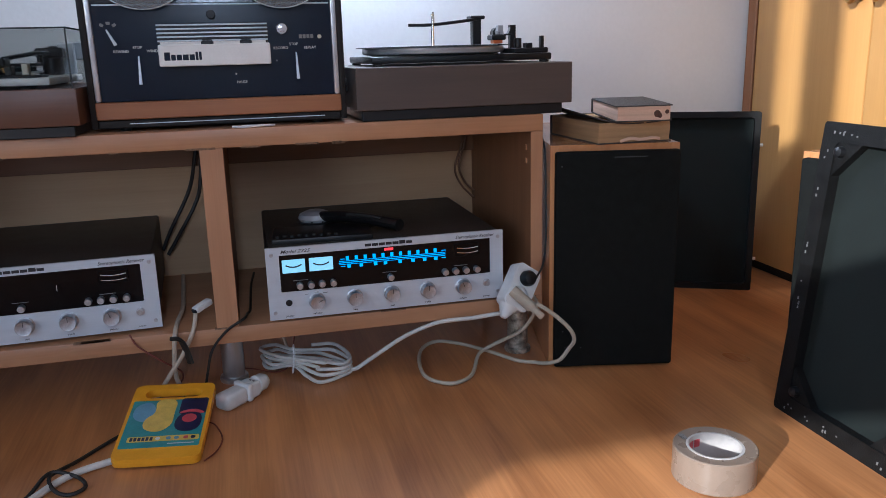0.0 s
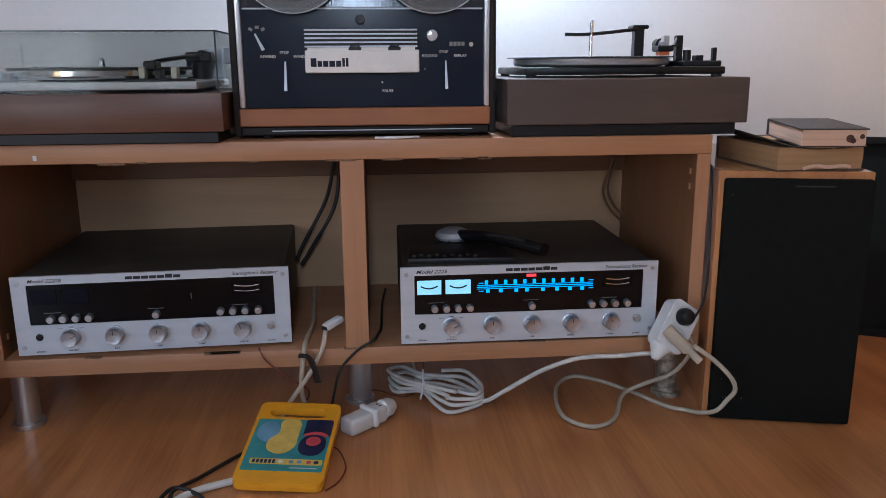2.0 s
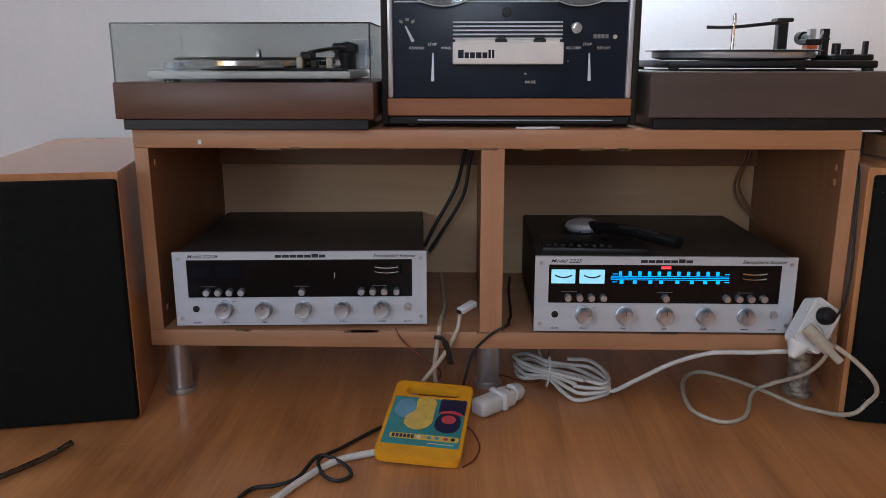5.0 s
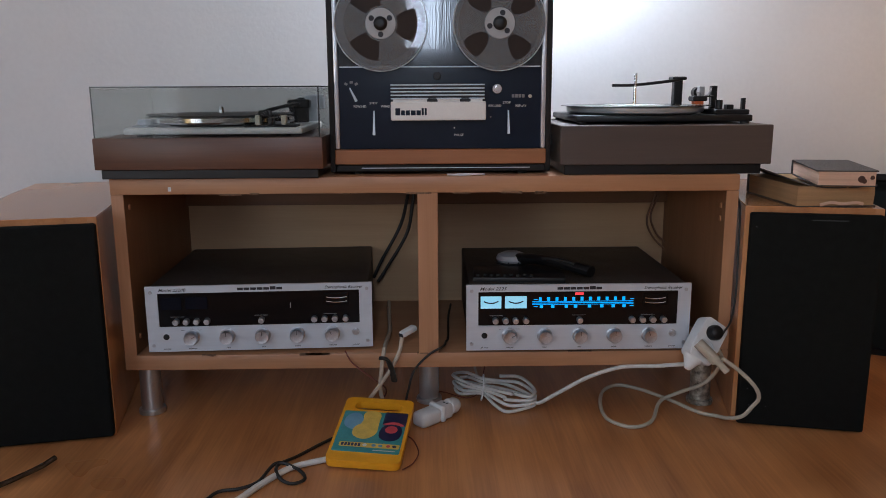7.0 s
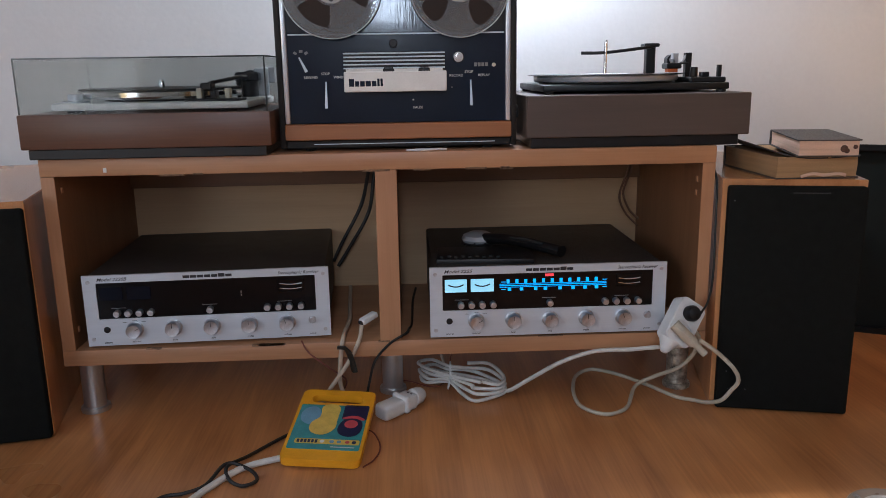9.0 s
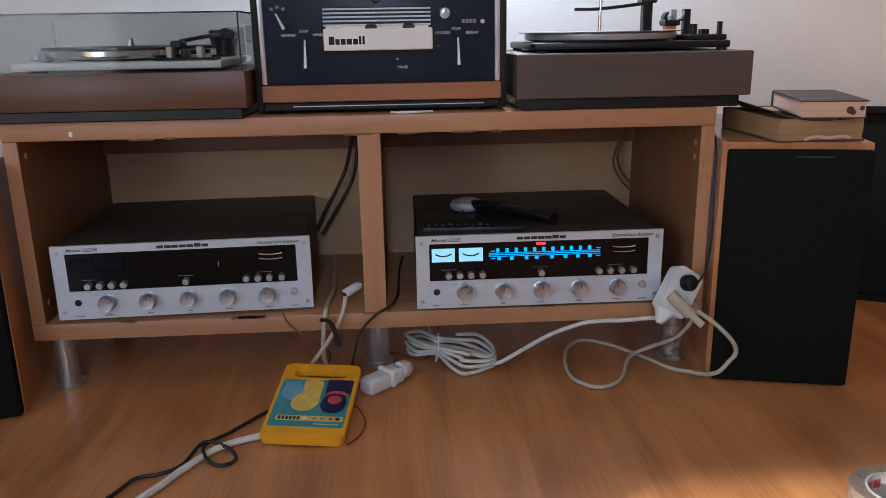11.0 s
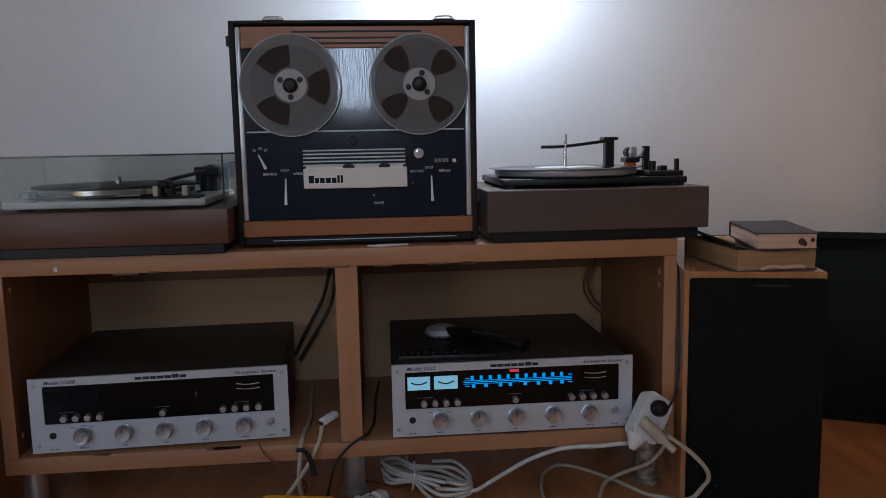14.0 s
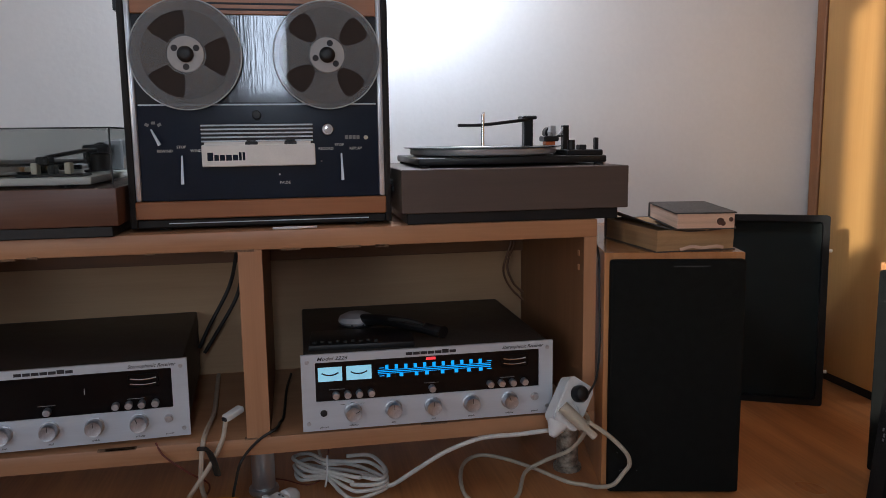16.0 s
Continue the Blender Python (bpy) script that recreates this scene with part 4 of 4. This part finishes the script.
# near grille, leaning against the spare speaker, its back with stapled cloth towards the room
g2 = grille_frame(Matrix.Translation((0.909, -0.453, 0)) @ Matrix.Rotation(radians(-90), 4, "Z") @ Matrix.Rotation(radians(-6.2), 4, "X"), 0.286, 0.480, "black speaker grille frame leaning, its stapled cloth back facing the room", 0.030)
for sx in (-1, 1):
    for z, s in ((0.030, 1), (0.450, -1)):
        b = plate([(0, 0), (0.052, 0), (0, 0.052)], [], 0.014)
        moved(b, Matrix.Translation((sx * 0.113, 0.0165, z)) @ UPRIGHT @ Matrix.Diagonal((-sx, s, 1, 1)))
        bmesh.ops.recalc_face_normals(b, faces=b.faces[:])
        c = part("corner_block", b, M_FRAME, g2)
        part("peg", lathe([(0.009, 0), (0.008, 0.010), (0.004, 0.012), (0, 0.012)], (sx * 0.100, 0.004, z + s * 0.014), "y", 16), M_BLACK, c)
random.seed(9)
for k in range(34):
    side = k % 3
    u = random.uniform(0.02, 0.46)
    x, z = ((-0.130 + random.uniform(-0.004, 0.004), u) if side == 0 else (random.uniform(-0.12, 0.12), 0.466 + random.uniform(-0.004, 0.004)) if side == 1 else (random.uniform(-0.12, 0.10), 0.012 + random.uniform(-0.003, 0.006)))
    part("staple", box(x - 0.0012, x + 0.0012, -0.0010, 0.0005, z - random.uniform(0.001, 0.004), z + 0.001, 0), M_FOAM, g2)

# ---- books on the speaker ----
SP = 0.427


def book(m, w, d, h, cover, pages, label, curl=0.0):
    b = thing("book", m, label, "book", "old books")
    blk = box(-w / 2 + 0.003, w / 2 - 0.004, 0.002, d - 0.004, 0.0022, h - 0.0022, 0.0)
    bmesh.ops.subdivide_edges(blk, edges=blk.edges[:], cuts=5, use_grid_fill=True)
    for v in blk.verts:
        v.co += Vector((noise.noise(v.co * 60), noise.noise(v.co * 60 + Vector((5, 0, 0))), 0)) * 0.0012
    part("page_block", blk, pages, b, "yellowed page edges")
    for z0, z1 in ((0, 0.0022), (h - 0.0022, h)):
        c = box(-w / 2, w / 2, 0.0015, d, z0, z1, 0.0)
        bmesh.ops.subdivide_edges(c, edges=c.edges[:], cuts=7, use_grid_fill=True)
        for v in c.verts:
            # worn, uneven board edges
            v.co += Vector((noise.noise(v.co * 45 + Vector((0, 0, 9))), noise.noise(v.co * 45 + Vector((7, 0, 9))), 0)) * 0.0022
        if z0:
            for v in c.verts:
                t = max(0, 1 - (v.co.x + w / 2) / (0.45 * w))
                v.co.z += curl * t * t * (0.4 + 0.6 * v.co.y / d) - 0.004 * math.sin(math.pi * (v.co.x + w / 2) / w) * (curl > 0)
        part("cover", c, cover, b, "scuffed dark cover")
    part("spine", box(-w / 2, w / 2, d - 0.003, d + 0.002, 0.001, h - 0.001, 0.001), cover, b)
    return b


b1 = book(Matrix.Translation((0.768, -0.057, SP)) @ Matrix.Rotation(radians(1), 4, "Z"), 0.150, 0.215, 0.040, M_LEATHER, M_PAGES, "thick old book with yellowed torn pages and curled dark cover", 0.020)
b2 = book(Matrix.Translation((0.774, -0.078, SP + 0.0395)) @ Matrix.Rotation(radians(-9), 4, "Z") @ Matrix.Rotation(radians(2), 4, "X"), 0.104, 0.160, 0.029, M_LEATHER, M_PAGES2, "small old book with stained page edges on another book")
for sx, sz, sr in ((0.024, 0.0135, 0.0065), (0.029, 0.010, 0.0045), (0.042, 0.0165, 0.0040)):
    part("stain", lathe([(sr, 0), (sr * 0.8, 0.0006), (0, 0.0008)], (sx, 0.0016, sz), "y", 9), M_STAIN, b2)
part("torn_page", tube([(-0.03, -0.001, 0.004), (-0.01, -0.003, 0.009), (0.01, -0.002, 0.006), (0.035, -0.003, 0.008), (0.05, -0.001, 0.005)], 0.0016, 6, 4, flat=2.0), M_PAGES2, b1, "torn page edge")

# ---- things on the lit receiver ----
rm = thing("remote_control", pose(0.205, 0.035, 0.2702, 0, 0, -4), "flat black remote panel with small buttons on the receiver", "remote control")
part("body", box(-0.095, 0.085, -0.02, 0.085, 0, 0.012, 0.003, 2), M_BLACK, rm)
for i in range(9):
    part("button", disc(0.0035, 0.004, (-0.085 + 0.013 * i, -0.010 + 0.006 * (i % 2), 0.0118), n=10), M_RUBBER, rm)
hh = thing("handheld_device", pose(0.203, 0.190, 0.2740), "black handheld device with a rounded silver head and long handle", "handheld device")
part("head", lathe([(0.0, 0), (0.030, 0.002), (0.035, 0.009), (0.031, 0.017), (0.018, 0.023), (0, 0.024)], (0, 0, 0.0), n=28), M_SILVERGREY, hh, "silver rounded head")
part("head_window", box(-0.014, 0.014, -0.031, -0.016, 0.002, 0.010, 0.003), M_BLACK, hh)
part("collar", lathe([(0.034, 0), (0.037, 0.0015), (0.037, 0.003), (0.034, 0.004)], (0, 0, -0.0008), n=28), M_BLACK, hh)
part("handle", tube([(0.015, -0.015, 0.012), (0.050, -0.060, 0.019), (0.090, -0.110, 0.020), (0.140, -0.155, 0.014)], 0.017, 12, 6, flat=0.65), M_BLACK, hh)
part("grip", tube([(0.055, -0.085, 0.027), (0.085, -0.118, 0.029), (0.110, -0.140, 0.025)], 0.008, 10, 5, flat=0.5), M_RUBBER, hh)

# ---- power strip on the front right leg ----
ps = thing("power_strip", Matrix.Translation((0.548, -0.042, 0.168)) @ Matrix.Rotation(radians(35), 4, "Y") @ Matrix.Rotation(radians(-22), 4, "X") @ Matrix.Scale(0.88, 4), "white twin-socket power strip hanging at the bench corner", "power strip")
part("body", moved(plate(rounded(-0.030, 0.030, -0.048, 0.048, 0.012), [], 0.034), Matrix.Translation((0, 0.017, 0)) @ UPRIGHT), M_WHITE, ps)
part("rim", moved(plate(rounded(-0.0285, 0.0285, -0.0465, 0.0465, 0.012), [ring_pts(0.0205, 28, 0, 0.021), ring_pts(0.0205, 28, 0, -0.021)], 0.003), Matrix.Translation((0, -0.0168, 0)) @ UPRIGHT), M_WHITE, ps)
part("cord_neck", lathe([(0.022, 0), (0.015, 0.012), (0.010, 0.022), (0.006, 0.028)], (0, 0, 0)), M_WHITE, ps).matrix_basis = Matrix.Translation((-0.006, 0, -0.046)) @ Matrix.Rotation(radians(180), 4, "X")
pk = thing("mains_plug", ps.matrix_world @ Matrix.Translation((0.0, -0.0172, 0.021)), "round black mains plug in the power strip", "plug")
part("body", lathe([(0.0165, 0), (0.0165, 0.012), (0.013, 0.019), (0.007, 0.022), (0, 0.023)], (0, 0, 0), "y", 24), M_BLACK, pk)
pb = thing("mains_plug", Matrix.Translation(ps.matrix_world @ Vector((0.0, -0.0172, -0.019))), "beige angled mains plug in the power strip", "plug")
part("body", tube([(-0.016, -0.006, 0.014), (-0.006, -0.012, 0.004), (0.008, -0.017, -0.010), (0.016, -0.020, -0.018)], 0.0140, 12, 5, flat=0.75), M_CABLE_B, pb)
part("cord_neck", tube([(0.014, -0.020, -0.016), (0.024, -0.024, -0.026), (0.034, -0.028, -0.036)], 0.0066, 10, 5), M_CABLE_B, pb)


# ---- cables ----
def cable(label, pts, r, m, group="cables", closed=False, name="cable", steps=8):
    return single(name, tube(pts, r, 8, steps, closed), m, label, "cable", group)


cable("beige mains cable looping over the floor from the power strip", [(0.566, -0.088, 0.150), (0.600, -0.092, 0.125), (0.628, -0.098, 0.096), (0.638, -0.094, 0.072), (0.630, -0.086, 0.052), (0.616, -0.078, 0.030), (0.601, -0.050, 0.014), (0.588, -0.020, 0.006), (0.560, 0.002, 0.005), (0.519, 0.071, 0.005), (0.476, 0.126, 0.005), (0.434, 0.152, 0.005), (0.396, 0.121, 0.005), (0.374, 0.049, 0.005), (0.371, -0.022, 0.005), (0.397, -0.060, 0.005), (0.425, -0.063, 0.005), (0.459, -0.033, 0.005), (0.494, 0.040, 0.0125), (0.532, 0.050, 0.026), (0.569, 0.012, 0.060), (0.586, -0.012, 0.096), (0.588, -0.030, 0.130), (0.575, -0.045, 0.150)], 0.0038, M_CABLE_B)
cable("white mains cable running from the power strip to its coil", [(0.529, -0.030, 0.118), (0.500, -0.022, 0.114), (0.465, -0.012, 0.108), (0.425, -0.006, 0.106), (0.390, 0.000, 0.100), (0.338, 0.012, 0.077), (0.285, 0.026, 0.041), (0.250, 0.036, 0.016), (0.238, 0.042, 0.012)], 0.0040, M_CABLE_W)
# a figure-of-eight coil: a small lobe and a large one, pinched at the tie
random.seed(3)
coil_pts = []
for k in range(4):
    z = 0.006 + 0.008 * k
    j = [random.uniform(-0.010, 0.010) for _ in range(8)]
    coil_pts += [(0.134, 0.098 + 0.004 * k, 0.022 + 0.006 * k), (0.106 + j[0], 0.150 + 0.008 * k, z), (0.078 + 0.5 * j[1], 0.150 + j[2], z), (0.088 + 0.006 * k, 0.108 + j[3], z), (0.132, 0.086 - 0.003 * k, 0.016 + 0.006 * k),
                 (0.155 + 0.010 * k, 0.040 - 0.5 * j[4], z + 0.004), (0.186 + j[5], 0.012 + 0.012 * k, z), (0.222 + 0.5 * j[6], 0.028 + 0.4 * j[4], z), (0.239, 0.048 + 0.004 * k, z + 0.003), (0.212 + 0.6 * j[7], 0.088 + 0.012 * k, z + 0.006), (0.172, 0.110 + j[2], z + 0.012)]
cable("white mains cable tied into a loose coil on the floor", coil_pts, 0.0036, M_CABLE_W, name="cable_coil", steps=7)
cable("thin white twist tie round the cable coil", [(0.130, 0.074, 0.006), (0.134, 0.070, 0.030), (0.136, 0.090, 0.055), (0.136, 0.118, 0.034), (0.134, 0.116, 0.008)], 0.0018, M_WHITE, closed=True, name="cable_tie")
cable("grey cables dropping behind the coil", [(0.115, 0.22, 0.106), (0.116, 0.19, 0.075), (0.122, 0.15, 0.045), (0.130, 0.115, 0.028)], 0.003, M_CABLE_G)
cable("black speaker cable hanging beside the end of the bench", [(0.618, 0.05, 0.450), (0.619, 0.012, 0.42), (0.616, -0.004, 0.33), (0.610, -0.022, 0.26), (0.594, -0.048, 0.212), (0.574, -0.064, 0.190)], 0.0019, M_CABLE_K)
cable("thin black cable hanging from the back of the bench", [(0.000, 0.355, 0.450), (-0.012, 0.360, 0.395), (-0.027, 0.362, 0.312), (-0.073, 0.364, 0.232), (-0.100, 0.364, 0.190)], 0.0040, M_CABLE_K)
cable("thin black cable hanging from the back of the bench", [(-0.016, 0.36, 0.450), (-0.026, 0.362, 0.395), (-0.044, 0.366, 0.326), (-0.088, 0.368, 0.245), (-0.110, 0.368, 0.20)], 0.0040, M_CABLE_K)
cable("brown twin cable at the back of the bench", [(0.576, 0.36, 0.450), (0.566, 0.366, 0.394), (0.550, 0.366, 0.345), (0.564, 0.366, 0.305), (0.586, 0.366, 0.282)], 0.0026, M_CABLE_N)
cable("brown twin cable at the back of the bench", [(0.570, 0.360, 0.450), (0.558, 0.364, 0.394), (0.541, 0.364, 0.338), (0.555, 0.364, 0.298), (0.585, 0.364, 0.266)], 0.0026, M_CABLE_N)
cable("greyish cable hanging over the bench edge with a black tie", [(-0.074, 0.36, 0.142), (-0.066, 0.22, 0.142), (-0.060, 0.11, 0.146), (-0.064, 0.03, 0.146), (-0.066, -0.006, 0.140), (-0.070, -0.010, 0.112), (-0.075, 0.006, 0.060), (-0.070, 0.020, 0.025), (-0.066, 0.030, 0.006)], 0.0042, M_CABLE_G)
single("cable_tie", tube([(-0.074, -0.016, 0.132), (-0.060, -0.018, 0.130), (-0.052, -0.014, 0.112), (-0.046, -0.010, 0.082)], 0.0075, 8, 5, flat=0.5), M_CABLE_K, "black velcro tie round a cable", "cable tie")
cable("black cable coming out beside the divider", [(0.074, 0.34, 0.1395), (0.066, 0.24, 0.1395), (0.062, 0.09, 0.1395), (0.056, 0.05, 0.142), (0.050, -0.002, 0.150), (0.020, -0.010, 0.134), (-0.008, -0.006, 0.100), (-0.020, -0.004, 0.058), (-0.026, 0.002, 0.030), (-0.034, 0.004, 0.006)], 0.0024, M_CABLE_K)
usb = thing("connector_cable", pose(0, 0, 0), "pale cable ending in a white connector, lying on the shelf", "cable")
part("cord", tube([(-0.030, 0.010, 0.170), (-0.036, -0.006, 0.140), (-0.057, -0.010, 0.100), (-0.080, -0.006, 0.066), (-0.098, 0.008, 0.036), (-0.112, 0.012, 0.006)], 0.0040, 8, 8), M_CABLE_G, usb)
part("connector", box(-0.008, 0.008, -0.002, 0.034, -0.005, 0.006, 0.003, 2), M_WHITE, usb, "white moulded connector").matrix_basis = Matrix.Translation((-0.030, 0.008, 0.171)) @ Matrix.Rotation(radians(-48), 4, "Z") @ Matrix.Rotation(radians(14), 4, "X")
part("contact", box(-0.005, 0.005, -0.005, -0.001, -0.003, 0.003, 0.0005), M_INK, usb).matrix_basis = Matrix.Translation((-0.030, 0.008, 0.171)) @ Matrix.Rotation(radians(-48), 4, "Z") @ Matrix.Rotation(radians(14), 4, "X")
cable("thin dark red wire under the bench", [(-0.142, 0.005, 0.140), (-0.128, -0.006, 0.120), (-0.092, -0.008, 0.090), (-0.065, 0.02, 0.055), (-0.075, 0.05, 0.02), (-0.10, 0.05, 0.003)], 0.0016, M_WIRE_R)
cable("thin dark red wire curling by the yellow case", [(-0.030, -0.08, 0.003), (-0.010, -0.105, 0.004), (0.002, -0.155, 0.003), (-0.006, -0.196, 0.003), (-0.024, -0.222, 0.003)], 0.0013, M_WIRE_R)
cable("thin dark red wire beside the coil", [(0.035, 0.135, 0.003), (0.058, 0.122, 0.004), (0.100, 0.092, 0.004), (0.128, 0.120, 0.006), (0.140, 0.137, 0.050), (0.142, 0.10, 0.095)], 0.0013, M_WIRE_R)
cable("thick white cable running over the floor from the yellow case", [(-0.125, -0.172, 0.006), (-0.165, -0.188, 0.006), (-0.217, -0.216, 0.006), (-0.258, -0.276, 0.006), (-0.290, -0.335, 0.006), (-0.42, -0.55, 0.006), (-0.60, -0.75, 0.006)], 0.0055, M_CABLE_W)
cable("black cable with a small loop on the floor", [(-0.130, -0.070, 0.004), (-0.167, -0.106, 0.004), (-0.213, -0.168, 0.004), (-0.238, -0.222, 0.0135), (-0.228, -0.252, 0.006), (-0.205, -0.267, 0.004), (-0.187, -0.250, 0.004), (-0.204, -0.220, 0.006), (-0.240, -0.216, 0.0155), (-0.262, -0.262, 0.006), (-0.290, -0.282, 0.004), (-0.322, -0.292, 0.004), (-0.345, -0.340, 0.004), (-0.42, -0.46, 0.004), (-0.50, -0.62, 0.004)], 0.0030, M_CABLE_K)
single("wire_scrap", tube([(0.06, 0.012, CT + 0.0022), (0.085, 0.004, CT + 0.002), (0.110, 0.006, CT + 0.003), (0.130, 0.014, CT + 0.0022), (0.100, 0.016, CT + 0.002), (0.075, 0.016, CT + 0.0022)], 0.0019, 6, 5), M_WHITE, "white scrap of thin cord on the bench top", "cord")

# ---- white plug adapters by the yellow case ----
ad = thing("plug_adapter", Matrix.Translation((0.020, -0.026, 0.0)) @ Matrix.Rotation(radians(43), 4, "Z") @ Matrix.Scale(0.86, 4), "white stacked mains adapter lying on the floor", "plug adapter")
part("body", box(-0.034, 0.026, -0.020, 0.020, 0.0, 0.034, 0.009, 3), M_WHITE, ad)
part("collar", box(0.022, 0.036, -0.024, 0.024, 0.001, 0.039, 0.005, 3), M_WHITE, ad)
part("sleeve", box(0.034, 0.062, -0.019, 0.019, 0.002, 0.036, 0.006, 3), M_WHITE, ad)
part("plug", lathe([(0.016, 0), (0.0195, 0.004), (0.0185, 0.022), (0.013, 0.032), (0.008, 0.036)], (0, 0, 0), n=20), M_WHITE, ad).matrix_basis = Matrix.Translation((0.060, 0, 0.021)) @ Matrix.Rotation(radians(90), 4, "Y")
for y in (-0.006, 0.004):
    part("slot", box(0.048, 0.052, y - 0.006, y, 0.0352, 0.0364, 0.0004), M_INK, ad)

# ---- yellow handled case, lying on cables ----
CASE_T = 0.014
yc = thing("carry_case", Matrix.Translation((-0.083, -0.118, 0.0200)) @ Matrix.Rotation(radians(-6.5), 4, "Z") @ Matrix.Rotation(radians(9.5), 4, "X") @ Matrix.Rotation(radians(2.2), 4, "Y"), "yellow plastic disc case with a carry handle and printed front", "plastic case")
CW, CL = 0.0655, 0.101
part("shell", plate(rounded(-CW, CW, -CL, CL, 0.013), [rounded(-0.046, 0.046, 0.0600, 0.0850, 0.0115)], CASE_T), M_YELLOW, yc)
part("seam", plate(rounded(-CW - 0.0006, CW + 0.0006, -CL - 0.0006, CL + 0.0006, 0.0135), [rounded(-CW + 0.002, CW - 0.002, -CL + 0.002, CL - 0.002, 0.012)], 0.0015), M_YELLOW, yc).matrix_basis = Matrix.Translation((0, 0, 0.0065))
pr = part("printed_sheet", plate(rounded(-0.060, 0.060, -0.074, 0.052, 0.003), [], 0.0008), M_TEAL, yc, "teal printed sheet")
pr.matrix_basis = Matrix.Translation((0, 0, CASE_T))


def print_shape(name, loop, m, level=0.0009):
    part(name, plate(loop, [], 0.0003), m, pr).matrix_basis = Matrix.Translation((0, -0.0075, level))


print_shape("light_patch", softened([(-0.055, 0.010), (-0.055, 0.045), (-0.030, 0.058), (-0.015, 0.02), (-0.030, -0.005)], 2), M_LTBLUE)
print_shape("yellow_patch", softened([(-0.025, 0.061), (0.012, 0.061), (0.010, 0.020), (0.012, -0.012), (-0.008, -0.032), (-0.034, -0.020), (-0.034, 0.008), (-0.018, 0.022)], 2), M_PALEYEL, 0.0012)
print_shape("blue_patch", rounded(0.017, 0.060, 0.018, 0.061, 0.004), M_DKBLUE)
print_shape("blue_patch", softened([(0.016, 0.012), (0.036, 0.026), (0.056, 0.014), (0.056, -0.022), (0.036, -0.034), (0.014, -0.022)], 2), M_DKBLUE, 0.0013)
print_shape("pink_patch", ring_pts(0.0115, 20, 0.036, 0.004), M_PINK, 0.0017)
print_shape("pink_patch", softened([(0.018, 0.022), (0.040, 0.030), (0.058, 0.020), (0.056, 0.014), (0.038, 0.022), (0.020, 0.016)], 1), M_PINK, 0.0020)
print_shape("title_bar", rounded(-0.050, 0.058, -0.053, -0.040, 0.003), M_PALEYEL, 0.0012)
for x in (-0.046, -0.040, -0.034, -0.028, -0.022, -0.016):
    print_shape("title_mark", rounded(x, x + 0.0042, -0.0510, -0.0425, 0.0008, 2), M_DKBLUE, 0.0016)
for x, m in ((-0.004, M_OFFWHITE), (0.012, M_LTBLUE), (0.024, M_LTBLUE), (0.038, M_PINK), (0.049, M_DKBLUE)):
    print_shape("title_dot", ring_pts(0.0038, 14, x, -0.0465), m, 0.0016)
print_shape("small_print", rounded(0.012, 0.052, -0.0610, -0.0590, 0.0006, 2), M_PRINT, 0.0012)

# ---- roll of packing tape ----
rt = thing("tape_roll", Matrix.Translation((0.685, -0.478, 0)), "roll of shiny brown packing tape lying on the floor", "tape roll")
n = 64
prof = [(0.0400, 0.001), (0.0565, 0.0), (0.0580, 0.0015), (0.0580, 0.0465), (0.0565, 0.048), (0.0400, 0.047)]
tb = bmesh.new()
rings = [[tb.verts.new((r * math.cos(2 * math.pi * i / n), r * math.sin(2 * math.pi * i / n), h)) for i in range(n)] for r, h in prof]
for p, q in zip(rings, rings[1:] + rings[:1]):
    for i in range(n):
        tb.faces.new((p[i], p[(i + 1) % n], q[(i + 1) % n], q[i]))
bmesh.ops.recalc_face_normals(tb, faces=tb.faces[:])
part("tape", tb, M_TAPE, rt, "glossy brown tape winding")
tb = bmesh.new()
prof = [(0.0365, 0.0005), (0.0398, 0.0005), (0.0398, 0.0478), (0.0365, 0.0478)]
rings = [[tb.verts.new((r * math.cos(2 * math.pi * i / n), r * math.sin(2 * math.pi * i / n), h)) for i in range(n)] for r, h in prof]
for p, q in zip(rings, rings[1:] + rings[:1]):
    for i in range(n):
        tb.faces.new((p[i], p[(i + 1) % n], q[(i + 1) % n], q[i]))
bmesh.ops.recalc_face_normals(tb, faces=tb.faces[:])
core = part("core", tb, M_CARD, rt, "white card core")
for a in (100, 120, 140, 165):
    part("print_mark", box(-0.0050, 0.0050, -0.0003, 0.0003, -0.006, 0.006, 0), M_PINK, core).matrix_basis = Matrix.Rotation(radians(a), 4, "Z") @ Matrix.Translation((0.0362, 0, 0.034)) @ Matrix.Rotation(radians(90), 4, "Z")
part("loose_end", plate(rounded(-0.004, 0.004, -0.008, 0.008, 0.002), [], 0.0006), M_FOAM, rt).matrix_basis = Matrix.Translation((-0.030, 0.036, 0.0482))

# ---- spectacle arm on the floor by the left speaker ----
gl = thing("spectacle_arm", Matrix.Translation((-0.694, -0.277, 0)), "dark brown tortoiseshell spectacle arm lying on the floor", "spectacles")
part("arm", tube([(-0.05, -0.05, 0.007), (0.0, 0.0, 0.007), (0.045, 0.062, 0.010), (0.064, 0.092, 0.016)], 0.0055, 10, 6, flat=0.8), M_TORT, gl)
part("rivet", disc(0.0022, 0.0012, (0.050, 0.070, 0.0150), n=10), M_CHROME, gl)
